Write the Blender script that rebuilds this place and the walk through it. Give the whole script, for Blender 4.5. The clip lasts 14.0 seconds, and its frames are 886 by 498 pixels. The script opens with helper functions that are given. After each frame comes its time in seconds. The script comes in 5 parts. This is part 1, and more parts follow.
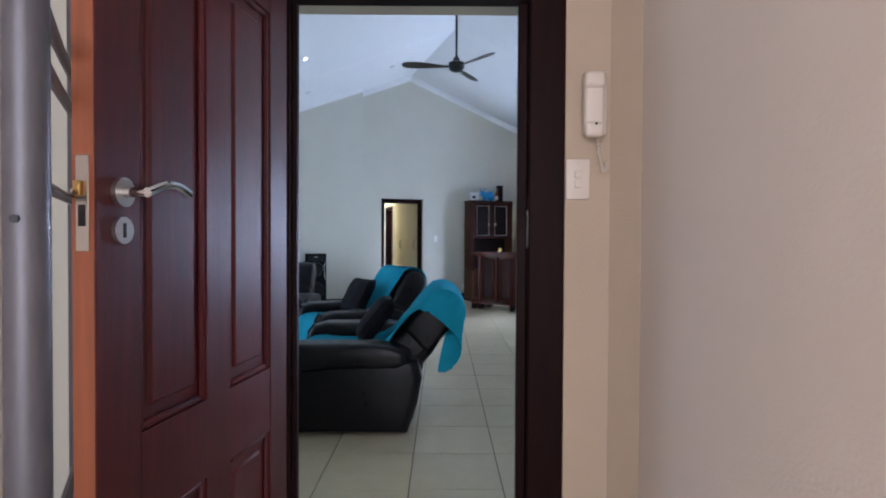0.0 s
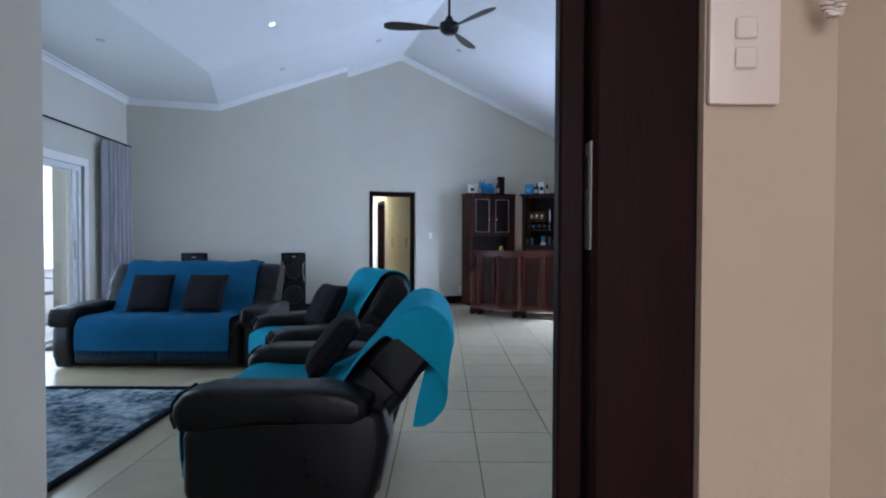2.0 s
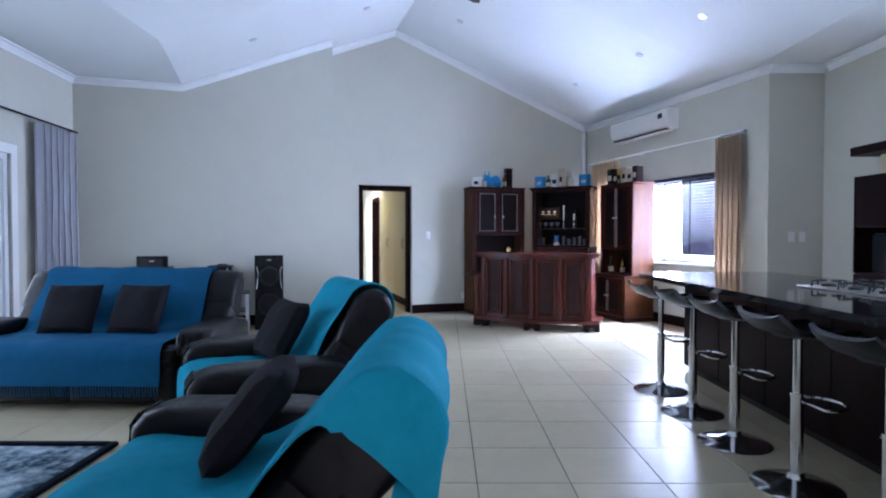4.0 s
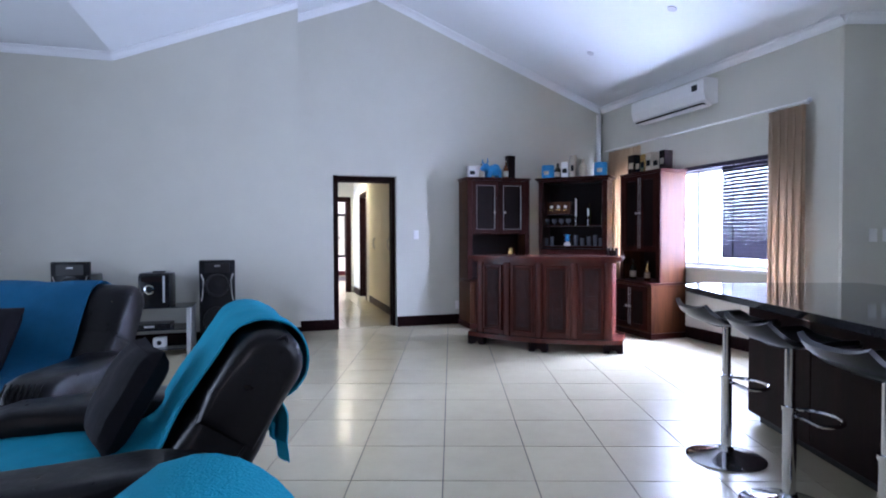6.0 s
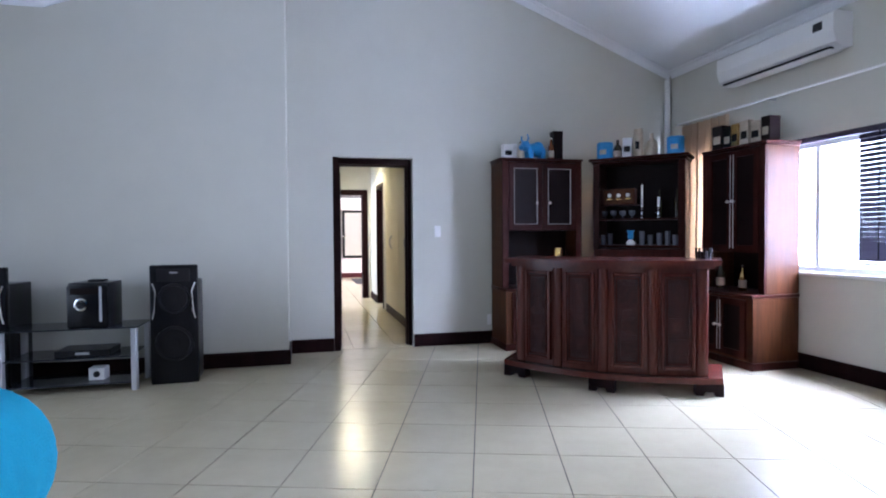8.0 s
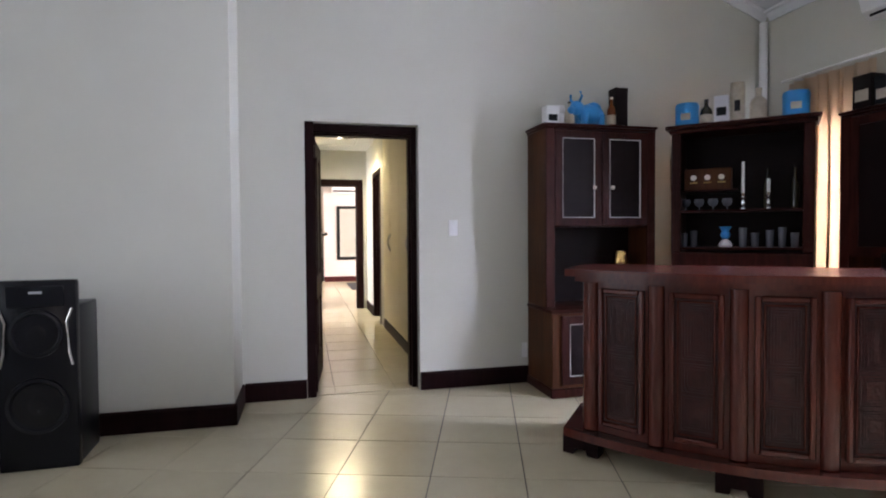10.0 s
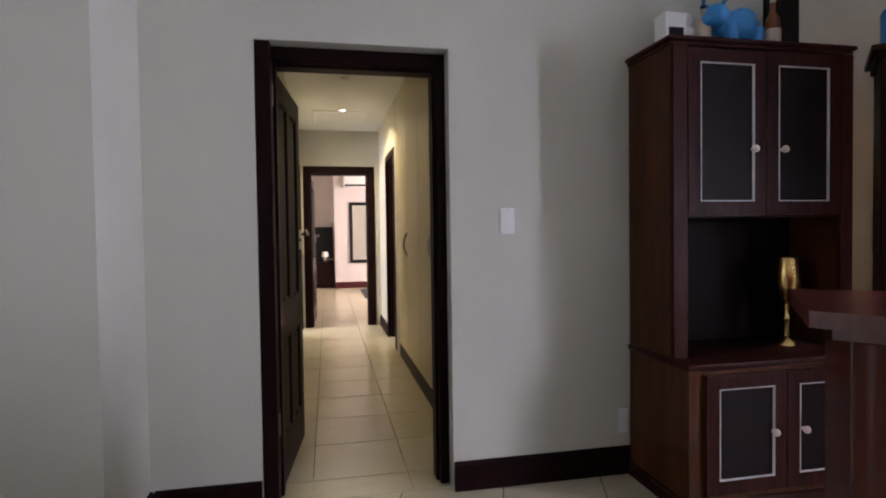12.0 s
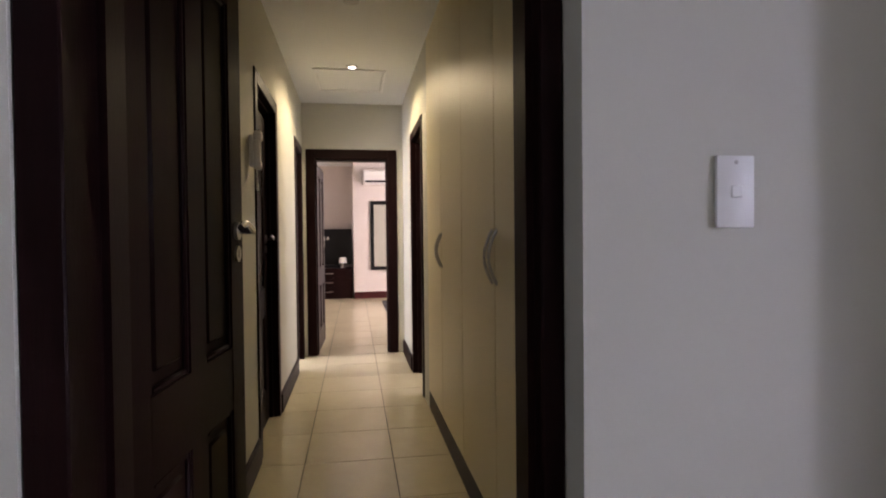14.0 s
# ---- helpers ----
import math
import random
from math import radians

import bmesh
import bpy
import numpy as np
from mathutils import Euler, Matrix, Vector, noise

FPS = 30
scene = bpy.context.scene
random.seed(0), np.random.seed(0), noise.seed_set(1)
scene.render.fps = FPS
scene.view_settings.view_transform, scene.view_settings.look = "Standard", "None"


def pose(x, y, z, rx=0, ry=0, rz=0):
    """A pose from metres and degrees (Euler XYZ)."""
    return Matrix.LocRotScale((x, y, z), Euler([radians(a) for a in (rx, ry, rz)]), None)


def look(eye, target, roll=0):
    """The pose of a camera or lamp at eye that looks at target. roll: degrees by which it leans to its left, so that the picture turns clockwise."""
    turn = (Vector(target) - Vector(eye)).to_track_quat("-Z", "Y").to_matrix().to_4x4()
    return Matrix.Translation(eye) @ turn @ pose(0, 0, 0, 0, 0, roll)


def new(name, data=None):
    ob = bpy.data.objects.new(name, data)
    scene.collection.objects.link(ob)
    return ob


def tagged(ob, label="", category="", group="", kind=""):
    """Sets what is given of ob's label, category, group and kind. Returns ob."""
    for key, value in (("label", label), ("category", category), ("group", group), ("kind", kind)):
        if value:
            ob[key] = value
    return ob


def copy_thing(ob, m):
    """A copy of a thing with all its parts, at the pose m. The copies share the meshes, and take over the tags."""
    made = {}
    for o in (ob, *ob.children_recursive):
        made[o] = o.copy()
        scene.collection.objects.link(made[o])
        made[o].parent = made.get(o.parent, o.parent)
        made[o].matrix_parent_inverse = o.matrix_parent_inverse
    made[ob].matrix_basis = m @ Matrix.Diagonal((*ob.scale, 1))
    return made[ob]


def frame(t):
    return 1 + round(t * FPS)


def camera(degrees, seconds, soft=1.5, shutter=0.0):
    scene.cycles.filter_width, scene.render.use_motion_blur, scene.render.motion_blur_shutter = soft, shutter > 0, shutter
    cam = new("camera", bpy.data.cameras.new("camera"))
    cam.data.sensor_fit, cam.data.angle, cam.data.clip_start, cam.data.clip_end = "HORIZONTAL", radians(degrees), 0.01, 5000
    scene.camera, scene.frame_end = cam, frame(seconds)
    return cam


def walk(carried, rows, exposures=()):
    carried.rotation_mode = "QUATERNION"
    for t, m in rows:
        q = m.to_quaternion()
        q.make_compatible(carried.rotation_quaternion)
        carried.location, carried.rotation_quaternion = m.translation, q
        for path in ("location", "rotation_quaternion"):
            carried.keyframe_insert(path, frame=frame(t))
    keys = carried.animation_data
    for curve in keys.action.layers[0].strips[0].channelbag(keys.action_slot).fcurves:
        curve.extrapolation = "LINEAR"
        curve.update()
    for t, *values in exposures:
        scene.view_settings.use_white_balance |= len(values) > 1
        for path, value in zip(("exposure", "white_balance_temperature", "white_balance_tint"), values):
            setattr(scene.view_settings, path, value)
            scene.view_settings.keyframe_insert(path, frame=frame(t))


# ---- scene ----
cam = camera(76.5, 14.0, soft=2.0)
PATH = [
    (0, (-2.784, -7.546, 1.259), (-2.162, -5.646, 1.225), 0.3),
    (0.5, (-2.654, -7.301, 1.251), (-2.035, -5.4, 1.219), 0.5),
    (1, (-2.546, -7.051, 1.257), (-1.926, -5.15, 1.219), 0.2),
    (1.5, (-2.452, -6.779, 1.26), (-1.833, -4.878, 1.22), 0.2),
    (2, (-2.328, -6.495, 1.248), (-1.709, -4.593, 1.206), 0.2),
    (2.5, (-2.22, -6.239, 1.242), (-1.605, -4.336, 1.2), 0.1),
    (3, (-2.128, -5.943, 1.248), (-1.518, -4.039, 1.204), 0.1),
    (5.5, (-1.454, -4.428, 1.249), (-0.846, -2.523, 1.207), -0.2),
    (6, (-1.28, -4.087, 1.258), (-0.69, -2.177, 1.211), -0.2),
    (6.5, (-1.136, -3.726, 1.252), (-0.556, -1.812, 1.202), -0.2),
    (7, (-1.003, -3.336, 1.234), (-0.461, -1.411, 1.187), -0.3),
    (7.5, (-0.891, -2.954, 1.236), (-0.381, -1.021, 1.19), -0.4),
    (8, (-0.776, -2.558, 1.235), (-0.293, -0.618, 1.185), -0.4),
    (10.5, (-0.383, -0.347, 1.218), (0.088, 1.597, 1.165), -0.4),
    (11, (-0.295, 0.085, 1.202), (0.16, 2.031, 1.154), -0.4),
    (11.5, (-0.234, 0.501, 1.217), (0.205, 2.451, 1.166), -0.7),
    (12, (-0.164, 0.954, 1.219), (0.238, 2.912, 1.165), -0.8),
    (12.5, (-0.127, 1.382, 1.212), (0.242, 3.347, 1.165), -0.8),
    (13, (-0.075, 1.803, 1.192), (0.275, 3.772, 1.145), -0.9),
    (13.5, (-0.015, 2.217, 1.202), (0.303, 4.191, 1.156), -1.1),
    (14, (0.023, 2.628, 1.199), (0.333, 4.604, 1.162), -0.6),
]
walk(cam, [(t, look(eye, target, roll)) for t, eye, target, roll in PATH],
     exposures=[(0.0, -0.07, 5600, 9), (1.5, -0.22, 5500, 9), (3.0, 0.22, 5350, 13), (5.5, 0.28, 5450, 18), (7.0, 0.12, 5350, 20), (8.2, 0.1, 5650, 17), (10.5, -0.1, 6700, 18), (11.5, -0.46, 6850, 20), (14.0, -0.82, 6750, 24)])

# ---- world and lights ----
world = bpy.data.worlds.new("sky")
scene.world = world
world.use_nodes = True
wn = world.node_tree
sky = wn.nodes.new("ShaderNodeTexSky")
sky.sky_type, sky.sun_disc = "NISHITA", False
sky.sun_elevation, sky.sun_rotation = radians(58), radians(200)
wn.links.new(sky.outputs["Color"], wn.nodes["Background"].inputs["Color"])
wn.nodes["Background"].inputs["Strength"].default_value = 0.12

TURN = -18.0                      # the entry wing and the tiles stand turned from the far rooms
TM = pose(0, 0, 0, 0, 0, TURN)
CS, SN = math.cos(radians(18)), math.sin(radians(18))


def tw(u, v, z=0.0):
    """Entry-wing coordinates to the world."""
    return Vector((u * CS + v * SN, -u * SN + v * CS, z))


def tile_pose(u, v, z=0.0, rz=0.0):
    return TM @ pose(u, v, z, 0, 0, rz)


def area(name, eye, target, w, h, watts, colour):
    d = bpy.data.lights.new(name, "AREA")
    d.shape, d.size, d.size_y, d.energy, d.color = "RECTANGLE", w, h, watts, colour
    ob = new(name, d)
    ob.matrix_world = look(eye, target)
    return ob


def spot(name, eye, watts, colour, size=2.0, soft=0.04, blend=0.7):
    d = bpy.data.lights.new(name, "SPOT")
    d.energy, d.color, d.spot_size, d.spot_blend, d.shadow_soft_size = watts, colour, size, blend, soft
    ob = new(name, d)
    ob.matrix_world = look(eye, (eye[0], eye[1] + 0.001, 0))
    return ob


sun = bpy.data.lights.new("sun", "SUN")
sun.energy, sun.angle, sun.color = 3.0, radians(0.5), (1.0, 0.95, 0.88)
new("sun", sun).matrix_world = look((0, 0, 20), (4.0, 9.0, 0))
DAY, SKYBLUE = (0.93, 0.96, 1.0), (0.76, 0.89, 1.0)
area("daylight_right_window", (3.84, 1.5, 1.46), (0, 1.5, 1.5), 2.7, 1.1, 1350, (0.70, 0.78, 1.0))
area("daylight_sliding_door", tw(-4.78, -1.9, 1.1), tw(0, -1.9, 0.9), 3.6, 2.0, 45, SKYBLUE)
area("daylight_kitchen_window", tw(4.1, -2.6, 1.75), tw(0, -2.6, 3.4), 1.8, 1.0, 90, (0.84, 0.89, 1.0))
# added lamp: stands for sky light through an assumed opening out of view
area("daylight_porch_unseen", tw(-0.5, -9.55, 1.5), tw(-0.5, -6, 1.3), 1.5, 1.9, 56, (1.0, 0.88, 0.85))
area("daylight_bedroom", (2.9, 11.6, 1.5), (0, 11.9, 1.0), 2.2, 1.3, 300, (1.0, 0.9, 0.86))
area("daylight_side_room", (2.35, 6.9, 1.7), (0, 8.0, 0.2), 1.0, 1.3, 90, (0.92, 0.93, 1.0))
area("daylight_side_room_left", (-1.9, 8.05, 1.6), (0.6, 8.05, 0.9), 0.9, 1.2, 150, (0.90, 0.92, 1.0))
spot("downlight_corridor", (0.02, 7.25, 2.56), 155, (1.0, 0.86, 0.52), 2.75, 0.2, 0.35)
spot("downlight_slope_left", (-2.19, 0.31, 3.56), 8, DAY)
spot("downlight_slope_right", (2.44, -0.58, 3.57), 8, DAY)


# ---- materials ----
def mat(name, colour, rough=0.6, metal=0.0, vary=0.12, scale=6.0, bump=0.0, bscale=60.0, colour2=None, stretch=(1, 1, 1),
        rnd=0.0, coat=0.0, spec=0.5, rvary=0.0, lo=0.65, hi=1.35, thin=0.0):
    m = bpy.data.materials.new(name)
    m.use_nodes = True
    nt = m.node_tree
    b = nt.nodes["Principled BSDF"]
    b.inputs["Roughness"].default_value, b.inputs["Metallic"].default_value = rough, metal
    b.inputs["Coat Weight"].default_value = coat
    b.inputs["Coat Roughness"].default_value = 0.12
    b.inputs["Specular IOR Level"].default_value = spec
    tc = nt.nodes.new("ShaderNodeTexCoord")
    mp = nt.nodes.new("ShaderNodeMapping")
    mp.inputs["Scale"].default_value = stretch
    nt.links.new(tc.outputs["Object"], mp.inputs["Vector"])
    oi = nt.nodes.new("ShaderNodeObjectInfo")
    if rnd:
        shift = nt.nodes.new("ShaderNodeVectorMath")
        shift.operation = "SCALE"
        shift.inputs[0].default_value = (37.0, 91.0, 13.0)
        nt.links.new(oi.outputs["Random"], shift.inputs["Scale"])
        nt.links.new(shift.outputs["Vector"], mp.inputs["Location"])
    n1 = nt.nodes.new("ShaderNodeTexNoise")
    n1.inputs["Scale"].default_value, n1.inputs["Detail"].default_value, n1.inputs["Roughness"].default_value = scale, 6, 0.62
    nt.links.new(mp.outputs["Vector"], n1.inputs["Vector"])
    n2 = nt.nodes.new("ShaderNodeTexNoise")
    n2.inputs["Scale"].default_value, n2.inputs["Detail"].default_value = scale * 0.17, 3
    nt.links.new(mp.outputs["Vector"], n2.inputs["Vector"])
    mx = nt.nodes.new("ShaderNodeMath")
    mx.operation = "ADD"
    nt.links.new(n1.outputs["Fac"], mx.inputs[0])
    nt.links.new(n2.outputs["Fac"], mx.inputs[1])
    ramp = nt.nodes.new("ShaderNodeMapRange")
    ramp.inputs["From Min"].default_value, ramp.inputs["From Max"].default_value = lo, hi
    nt.links.new(mx.outputs[0], ramp.inputs["Value"])
    mix = nt.nodes.new("ShaderNodeMix")
    mix.data_type = "RGBA"
    c2 = colour2 or tuple(c * (1 - 2 * vary) for c in colour)
    mix.inputs[6].default_value, mix.inputs[7].default_value = (*c2, 1), (*colour, 1)
    nt.links.new(ramp.outputs["Result"], mix.inputs[0])
    out = mix.outputs[2]
    if rnd:
        mr = nt.nodes.new("ShaderNodeMapRange")
        mr.inputs["To Min"].default_value, mr.inputs["To Max"].default_value = 1 - rnd, 1 + rnd
        nt.links.new(oi.outputs["Random"], mr.inputs["Value"])
        hs = nt.nodes.new("ShaderNodeHueSaturation")
        nt.links.new(mr.outputs["Result"], hs.inputs["Value"])
        nt.links.new(out, hs.inputs["Color"])
        out = hs.outputs["Color"]
    nt.links.new(out, b.inputs["Base Color"])
    if rvary:
        rr = nt.nodes.new("ShaderNodeMapRange")
        rr.inputs["From Min"].default_value, rr.inputs["From Max"].default_value = 0.3, 0.7
        rr.inputs["To Min"].default_value, rr.inputs["To Max"].default_value = max(0.02, rough - rvary), rough + rvary
        nt.links.new(n1.outputs["Fac"], rr.inputs["Value"])
        nt.links.new(rr.outputs["Result"], b.inputs["Roughness"])
    if bump:
        n3 = nt.nodes.new("ShaderNodeTexNoise")
        n3.inputs["Scale"].default_value, n3.inputs["Detail"].default_value = bscale, 4
        nt.links.new(mp.outputs["Vector"], n3.inputs["Vector"])
        bp = nt.nodes.new("ShaderNodeBump")
        bp.inputs["Strength"].default_value, bp.inputs["Distance"].default_value = bump, 0.01
        nt.links.new(n3.outputs["Fac"], bp.inputs["Height"])
        nt.links.new(bp.outputs["Normal"], b.inputs["Normal"])
    if thin:
        tr = nt.nodes.new("ShaderNodeBsdfTranslucent")
        tr.inputs["Color"].default_value = (*(min(1.0, c * 1.5) for c in colour), 1)
        ms = nt.nodes.new("ShaderNodeMixShader")
        ms.inputs[0].default_value = thin
        nt.links.new(b.outputs[0], ms.inputs[1])
        nt.links.new(tr.outputs[0], ms.inputs[2])
        nt.links.new(ms.outputs[0], nt.nodes["Material Output"].inputs["Surface"])
    return m


def glow(name, colour, strength):
    m = bpy.data.materials.new(name)
    m.use_nodes = True
    b = m.node_tree.nodes["Principled BSDF"]
    b.inputs["Base Color"].default_value = (*colour, 1)
    b.inputs["Emission Color"].default_value, b.inputs["Emission Strength"].default_value = (*colour, 1), strength
    return m


def glassy(name, colour=(1, 1, 1), rough=0.0):
    m = bpy.data.materials.new(name)
    m.use_nodes = True
    b = m.node_tree.nodes["Principled BSDF"]
    b.inputs["Base Color"].default_value = (*colour, 1)
    b.inputs["Roughness"].default_value, b.inputs["Transmission Weight"].default_value, b.inputs["IOR"].default_value = rough, 1.0, 1.45
    return m


WALL = mat("painted_plaster", (0.56, 0.548, 0.475), 0.75, vary=0.035, scale=3, bump=0.05, bscale=140)
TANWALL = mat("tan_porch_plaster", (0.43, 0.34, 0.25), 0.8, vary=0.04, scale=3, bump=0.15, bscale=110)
PORCHWALL = mat("porch_plaster", (0.66, 0.57, 0.50), 0.8, vary=0.03, scale=3, bump=0.07, bscale=110)
CEIL = mat("ceiling_board", (0.74, 0.76, 0.77), 0.8, vary=0.02, scale=2, bump=0.05, bscale=160)
CORNICE = mat("cornice_paint", (0.78, 0.79, 0.80), 0.6, vary=0.02)
TILE = mat("glazed_floor_tile", (0.56, 0.49, 0.335), 0.23, vary=0.06, scale=7, rnd=0.03, spec=0.75)
GROUT = mat("grout", (0.10, 0.09, 0.08), 0.9, vary=0.2, scale=30)
DARKWOOD = mat("dark_stained_wood", (0.015, 0.0046, 0.0045), 0.45, vary=0.3, scale=9, stretch=(6, 6, 0.6), bump=0.06, bscale=40, colour2=(0.006, 0.002, 0.0022), spec=0.07)
DOORWOOD = mat("red_mahogany", (0.082, 0.011, 0.013), 0.40, vary=0.3, scale=8, stretch=(8, 8, 0.5), bump=0.06, bscale=50, colour2=(0.031, 0.005, 0.007), spec=0.3)
DOOREDGE = mat("raw_mahogany_edge", (0.26, 0.075, 0.03), 0.5, vary=0.2, scale=8, stretch=(8, 8, 0.5))
BARWOOD = mat("varnished_mahogany", (0.10, 0.021, 0.012), 0.27, vary=0.3, scale=8, stretch=(6, 6, 0.6), bump=0.05, bscale=40, colour2=(0.045, 0.010, 0.008), spec=0.35)
CARVED = mat("carved_dark_panel", (0.060, 0.015, 0.012), 0.45, vary=0.4, scale=30, bump=0.6, bscale=35, colour2=(0.008, 0.003, 0.004), spec=0.25)
CABWOOD = mat("cabinet_wood", (0.085, 0.030, 0.010), 0.42, vary=0.3, scale=6, stretch=(5, 5, 0.5), bump=0.05, bscale=40, colour2=(0.024, 0.007, 0.004), spec=0.12)
CABDARK = mat("cabinet_dark_front", (0.044, 0.011, 0.008), 0.40, vary=0.3, scale=8, stretch=(6, 6, 0.6), colour2=(0.012, 0.0035, 0.003), spec=0.08)
PANEL = mat("black_inset_panel", (0.009, 0.004, 0.004), 0.5, vary=0.2, scale=20, spec=0.1)
LEATHER = mat("black_leather", (0.006, 0.0055, 0.007), 0.34, vary=0.2, scale=14, bump=0.18, bscale=22, rvary=0.08, spec=0.24)
THROW = mat("turquoise_throw", (0.030, 0.30, 0.44), 0.92, vary=0.12, scale=14, bump=0.5, bscale=220, spec=0.1)
THROWD = mat("blue_throw", (0.016, 0.10, 0.21), 0.92, vary=0.12, scale=14, bump=0.5, bscale=220, spec=0.1)
PILLOW = mat("charcoal_cushion", (0.014, 0.013, 0.017), 0.9, vary=0.15, scale=30, bump=0.4, bscale=180, spec=0.15)
TRIM = mat("silver_beading", (0.52, 0.51, 0.50), 0.3, vary=0.05)
CHROME = mat("chrome", (0.72, 0.72, 0.74), 0.12, 1.0, vary=0.03)
STEEL = mat("brushed_steel", (0.55, 0.53, 0.50), 0.3, 1.0, vary=0.06, scale=20)
GATE = mat("gate_paint", (0.10, 0.095, 0.11), 0.4, 0.3, vary=0.15, scale=10, bump=0.1)
GRANITE = mat("black_granite", (0.012, 0.012, 0.014), 0.06, vary=0.4, scale=90, colour2=(0.03, 0.03, 0.034))
BLACKP = mat("black_plastic", (0.008, 0.008, 0.010), 0.28, vary=0.1, scale=12, spec=0.3)
GREYP = mat("dark_grey_plastic", (0.008, 0.008, 0.010), 0.25, vary=0.1, scale=12, spec=0.2)
WHITEP = mat("white_plastic", (0.78, 0.77, 0.75), 0.35, vary=0.02)
CREAMP = mat("cream_plastic", (0.62, 0.54, 0.46), 0.4, vary=0.03)
SILVERP = mat("silver_paint", (0.55, 0.56, 0.58), 0.35, 0.4, vary=0.04)
GREYCURT = mat("grey_curtain", (0.52, 0.52, 0.56), 0.9, vary=0.08, scale=10, bump=0.2, bscale=200, spec=0.1, thin=0.35)
BEIGECURT = mat("beige_curtain", (0.48, 0.38, 0.28), 0.9, vary=0.06, scale=10, bump=0.2, bscale=200, spec=0.1, thin=0.5)
BLIND = mat("dark_blind_slat", (0.035, 0.030, 0.048), 0.7, vary=0.1, scale=12, spec=0.2)
CREAMDOOR = mat("cream_cupboard", (0.72, 0.64, 0.42), 0.4, vary=0.03, scale=3)
ALU = mat("white_aluminium", (0.72, 0.74, 0.76), 0.35, vary=0.02)
BRASS = mat("brass", (0.62, 0.42, 0.16), 0.25, 1.0, vary=0.08, scale=15)
BLUEPL = mat("bright_blue_plastic", (0.02, 0.24, 0.56), 0.4, vary=0.06)
CREAMTIN = mat("cream_tin", (0.55, 0.47, 0.36), 0.4, vary=0.2, scale=25)
GREENBOT = mat("dark_bottle_glass", (0.03, 0.025, 0.012), 0.1, vary=0.1)
OUTGROUND = mat("outdoor_paving", (0.60, 0.58, 0.54), 0.85, vary=0.15, scale=3, bump=0.2)
OUTBRIGHT = glow("overcast_outside", (0.92, 0.96, 1.0), 1.7)
LAMPGLOW = glow("lamp_glow", (1.0, 0.97, 0.9), 14.0)
GLASS = glassy("clear_glass")
TABLEGLASS = mat("smoked_glass", (0.03, 0.034, 0.04), 0.05, vary=0.02)
MIRROR = mat("mirror_silver", (0.85, 0.86, 0.87), 0.02, 1.0, vary=0.0)
GLASSWARE = mat("glassware", (0.10, 0.11, 0.13), 0.06, vary=0.1, scale=20)


# ---- mesh helpers ----
def box(bm, x0, x1, y0, y1, z0, z1, bevel=0.0, seg=1, m=None):
    g = bmesh.ops.create_cube(bm, size=1.0)
    vs = g["verts"]
    mm = Matrix.Translation(((x0 + x1) / 2, (y0 + y1) / 2, (z0 + z1) / 2)) @ Matrix.Diagonal((abs(x1 - x0), abs(y1 - y0), abs(z1 - z0), 1))
    bmesh.ops.transform(bm, matrix=mm, verts=vs)
    if bevel > 0:
        es = list({e for v in vs for e in v.link_edges})
        r = bmesh.ops.bevel(bm, geom=es, offset=bevel, offset_type="OFFSET", segments=seg, profile=0.5, affect="EDGES", clamp_overlap=True)
        vs = list({v for f in r["faces"] for v in f.verts} | {v for v in vs if v.is_valid})
    if m is not None:
        bmesh.ops.transform(bm, matrix=m, verts=vs)
    return bm


def nb():
    return bmesh.new()


def bx(*a, **k):
    return box(nb(), *a, **k)


def cyl(bm, p0, p1, r0, r1=None, n=16):
    p0, p1 = Vector(p0), Vector(p1)
    d = p1 - p0
    m = Matrix.Translation((p0 + p1) / 2) @ d.to_track_quat("Z", "Y").to_matrix().to_4x4()
    bmesh.ops.create_cone(bm, cap_ends=True, segments=n, radius1=r0, radius2=r0 if r1 is None else r1, depth=d.length, matrix=m)
    return bm


def lathe(bm, prof, n=20, at=(0, 0, 0), caps=True):
    rings = [[bm.verts.new((at[0] + r * math.cos(2 * math.pi * i / n), at[1] + r * math.sin(2 * math.pi * i / n), at[2] + z)) for i in range(n)] for r, z in prof]
    for a, b in zip(rings, rings[1:]):
        for i in range(n):
            bm.faces.new((a[i], a[(i + 1) % n], b[(i + 1) % n], b[i]))
    if caps and prof[0][0] > 1e-4:
        bm.faces.new(rings[0][::-1])
    if caps and prof[-1][0] > 1e-4:
        bm.faces.new(rings[-1])
    return bm


def tube(bm, pts, r, n=8, closed=False):
    pts = [Vector(p) for p in pts]
    k = len(pts)
    rings = []
    for i, p in enumerate(pts):
        a = pts[(i - 1) % k] if closed or i > 0 else p
        b = pts[(i + 1) % k] if closed or i < k - 1 else p
        q = (b - a).to_track_quat("Z", "Y")
        rings.append([bm.verts.new(p + q @ Vector((r * math.cos(2 * math.pi * j / n), r * math.sin(2 * math.pi * j / n), 0))) for j in range(n)])
    for i in range(k if closed else k - 1):
        a, b = rings[i], rings[(i + 1) % k]
        for j in range(n):
            bm.faces.new((a[j], a[(j + 1) % n], b[(j + 1) % n], b[j]))
    if not closed:
        bm.faces.new(rings[0][::-1])
        bm.faces.new(rings[-1])
    return bm


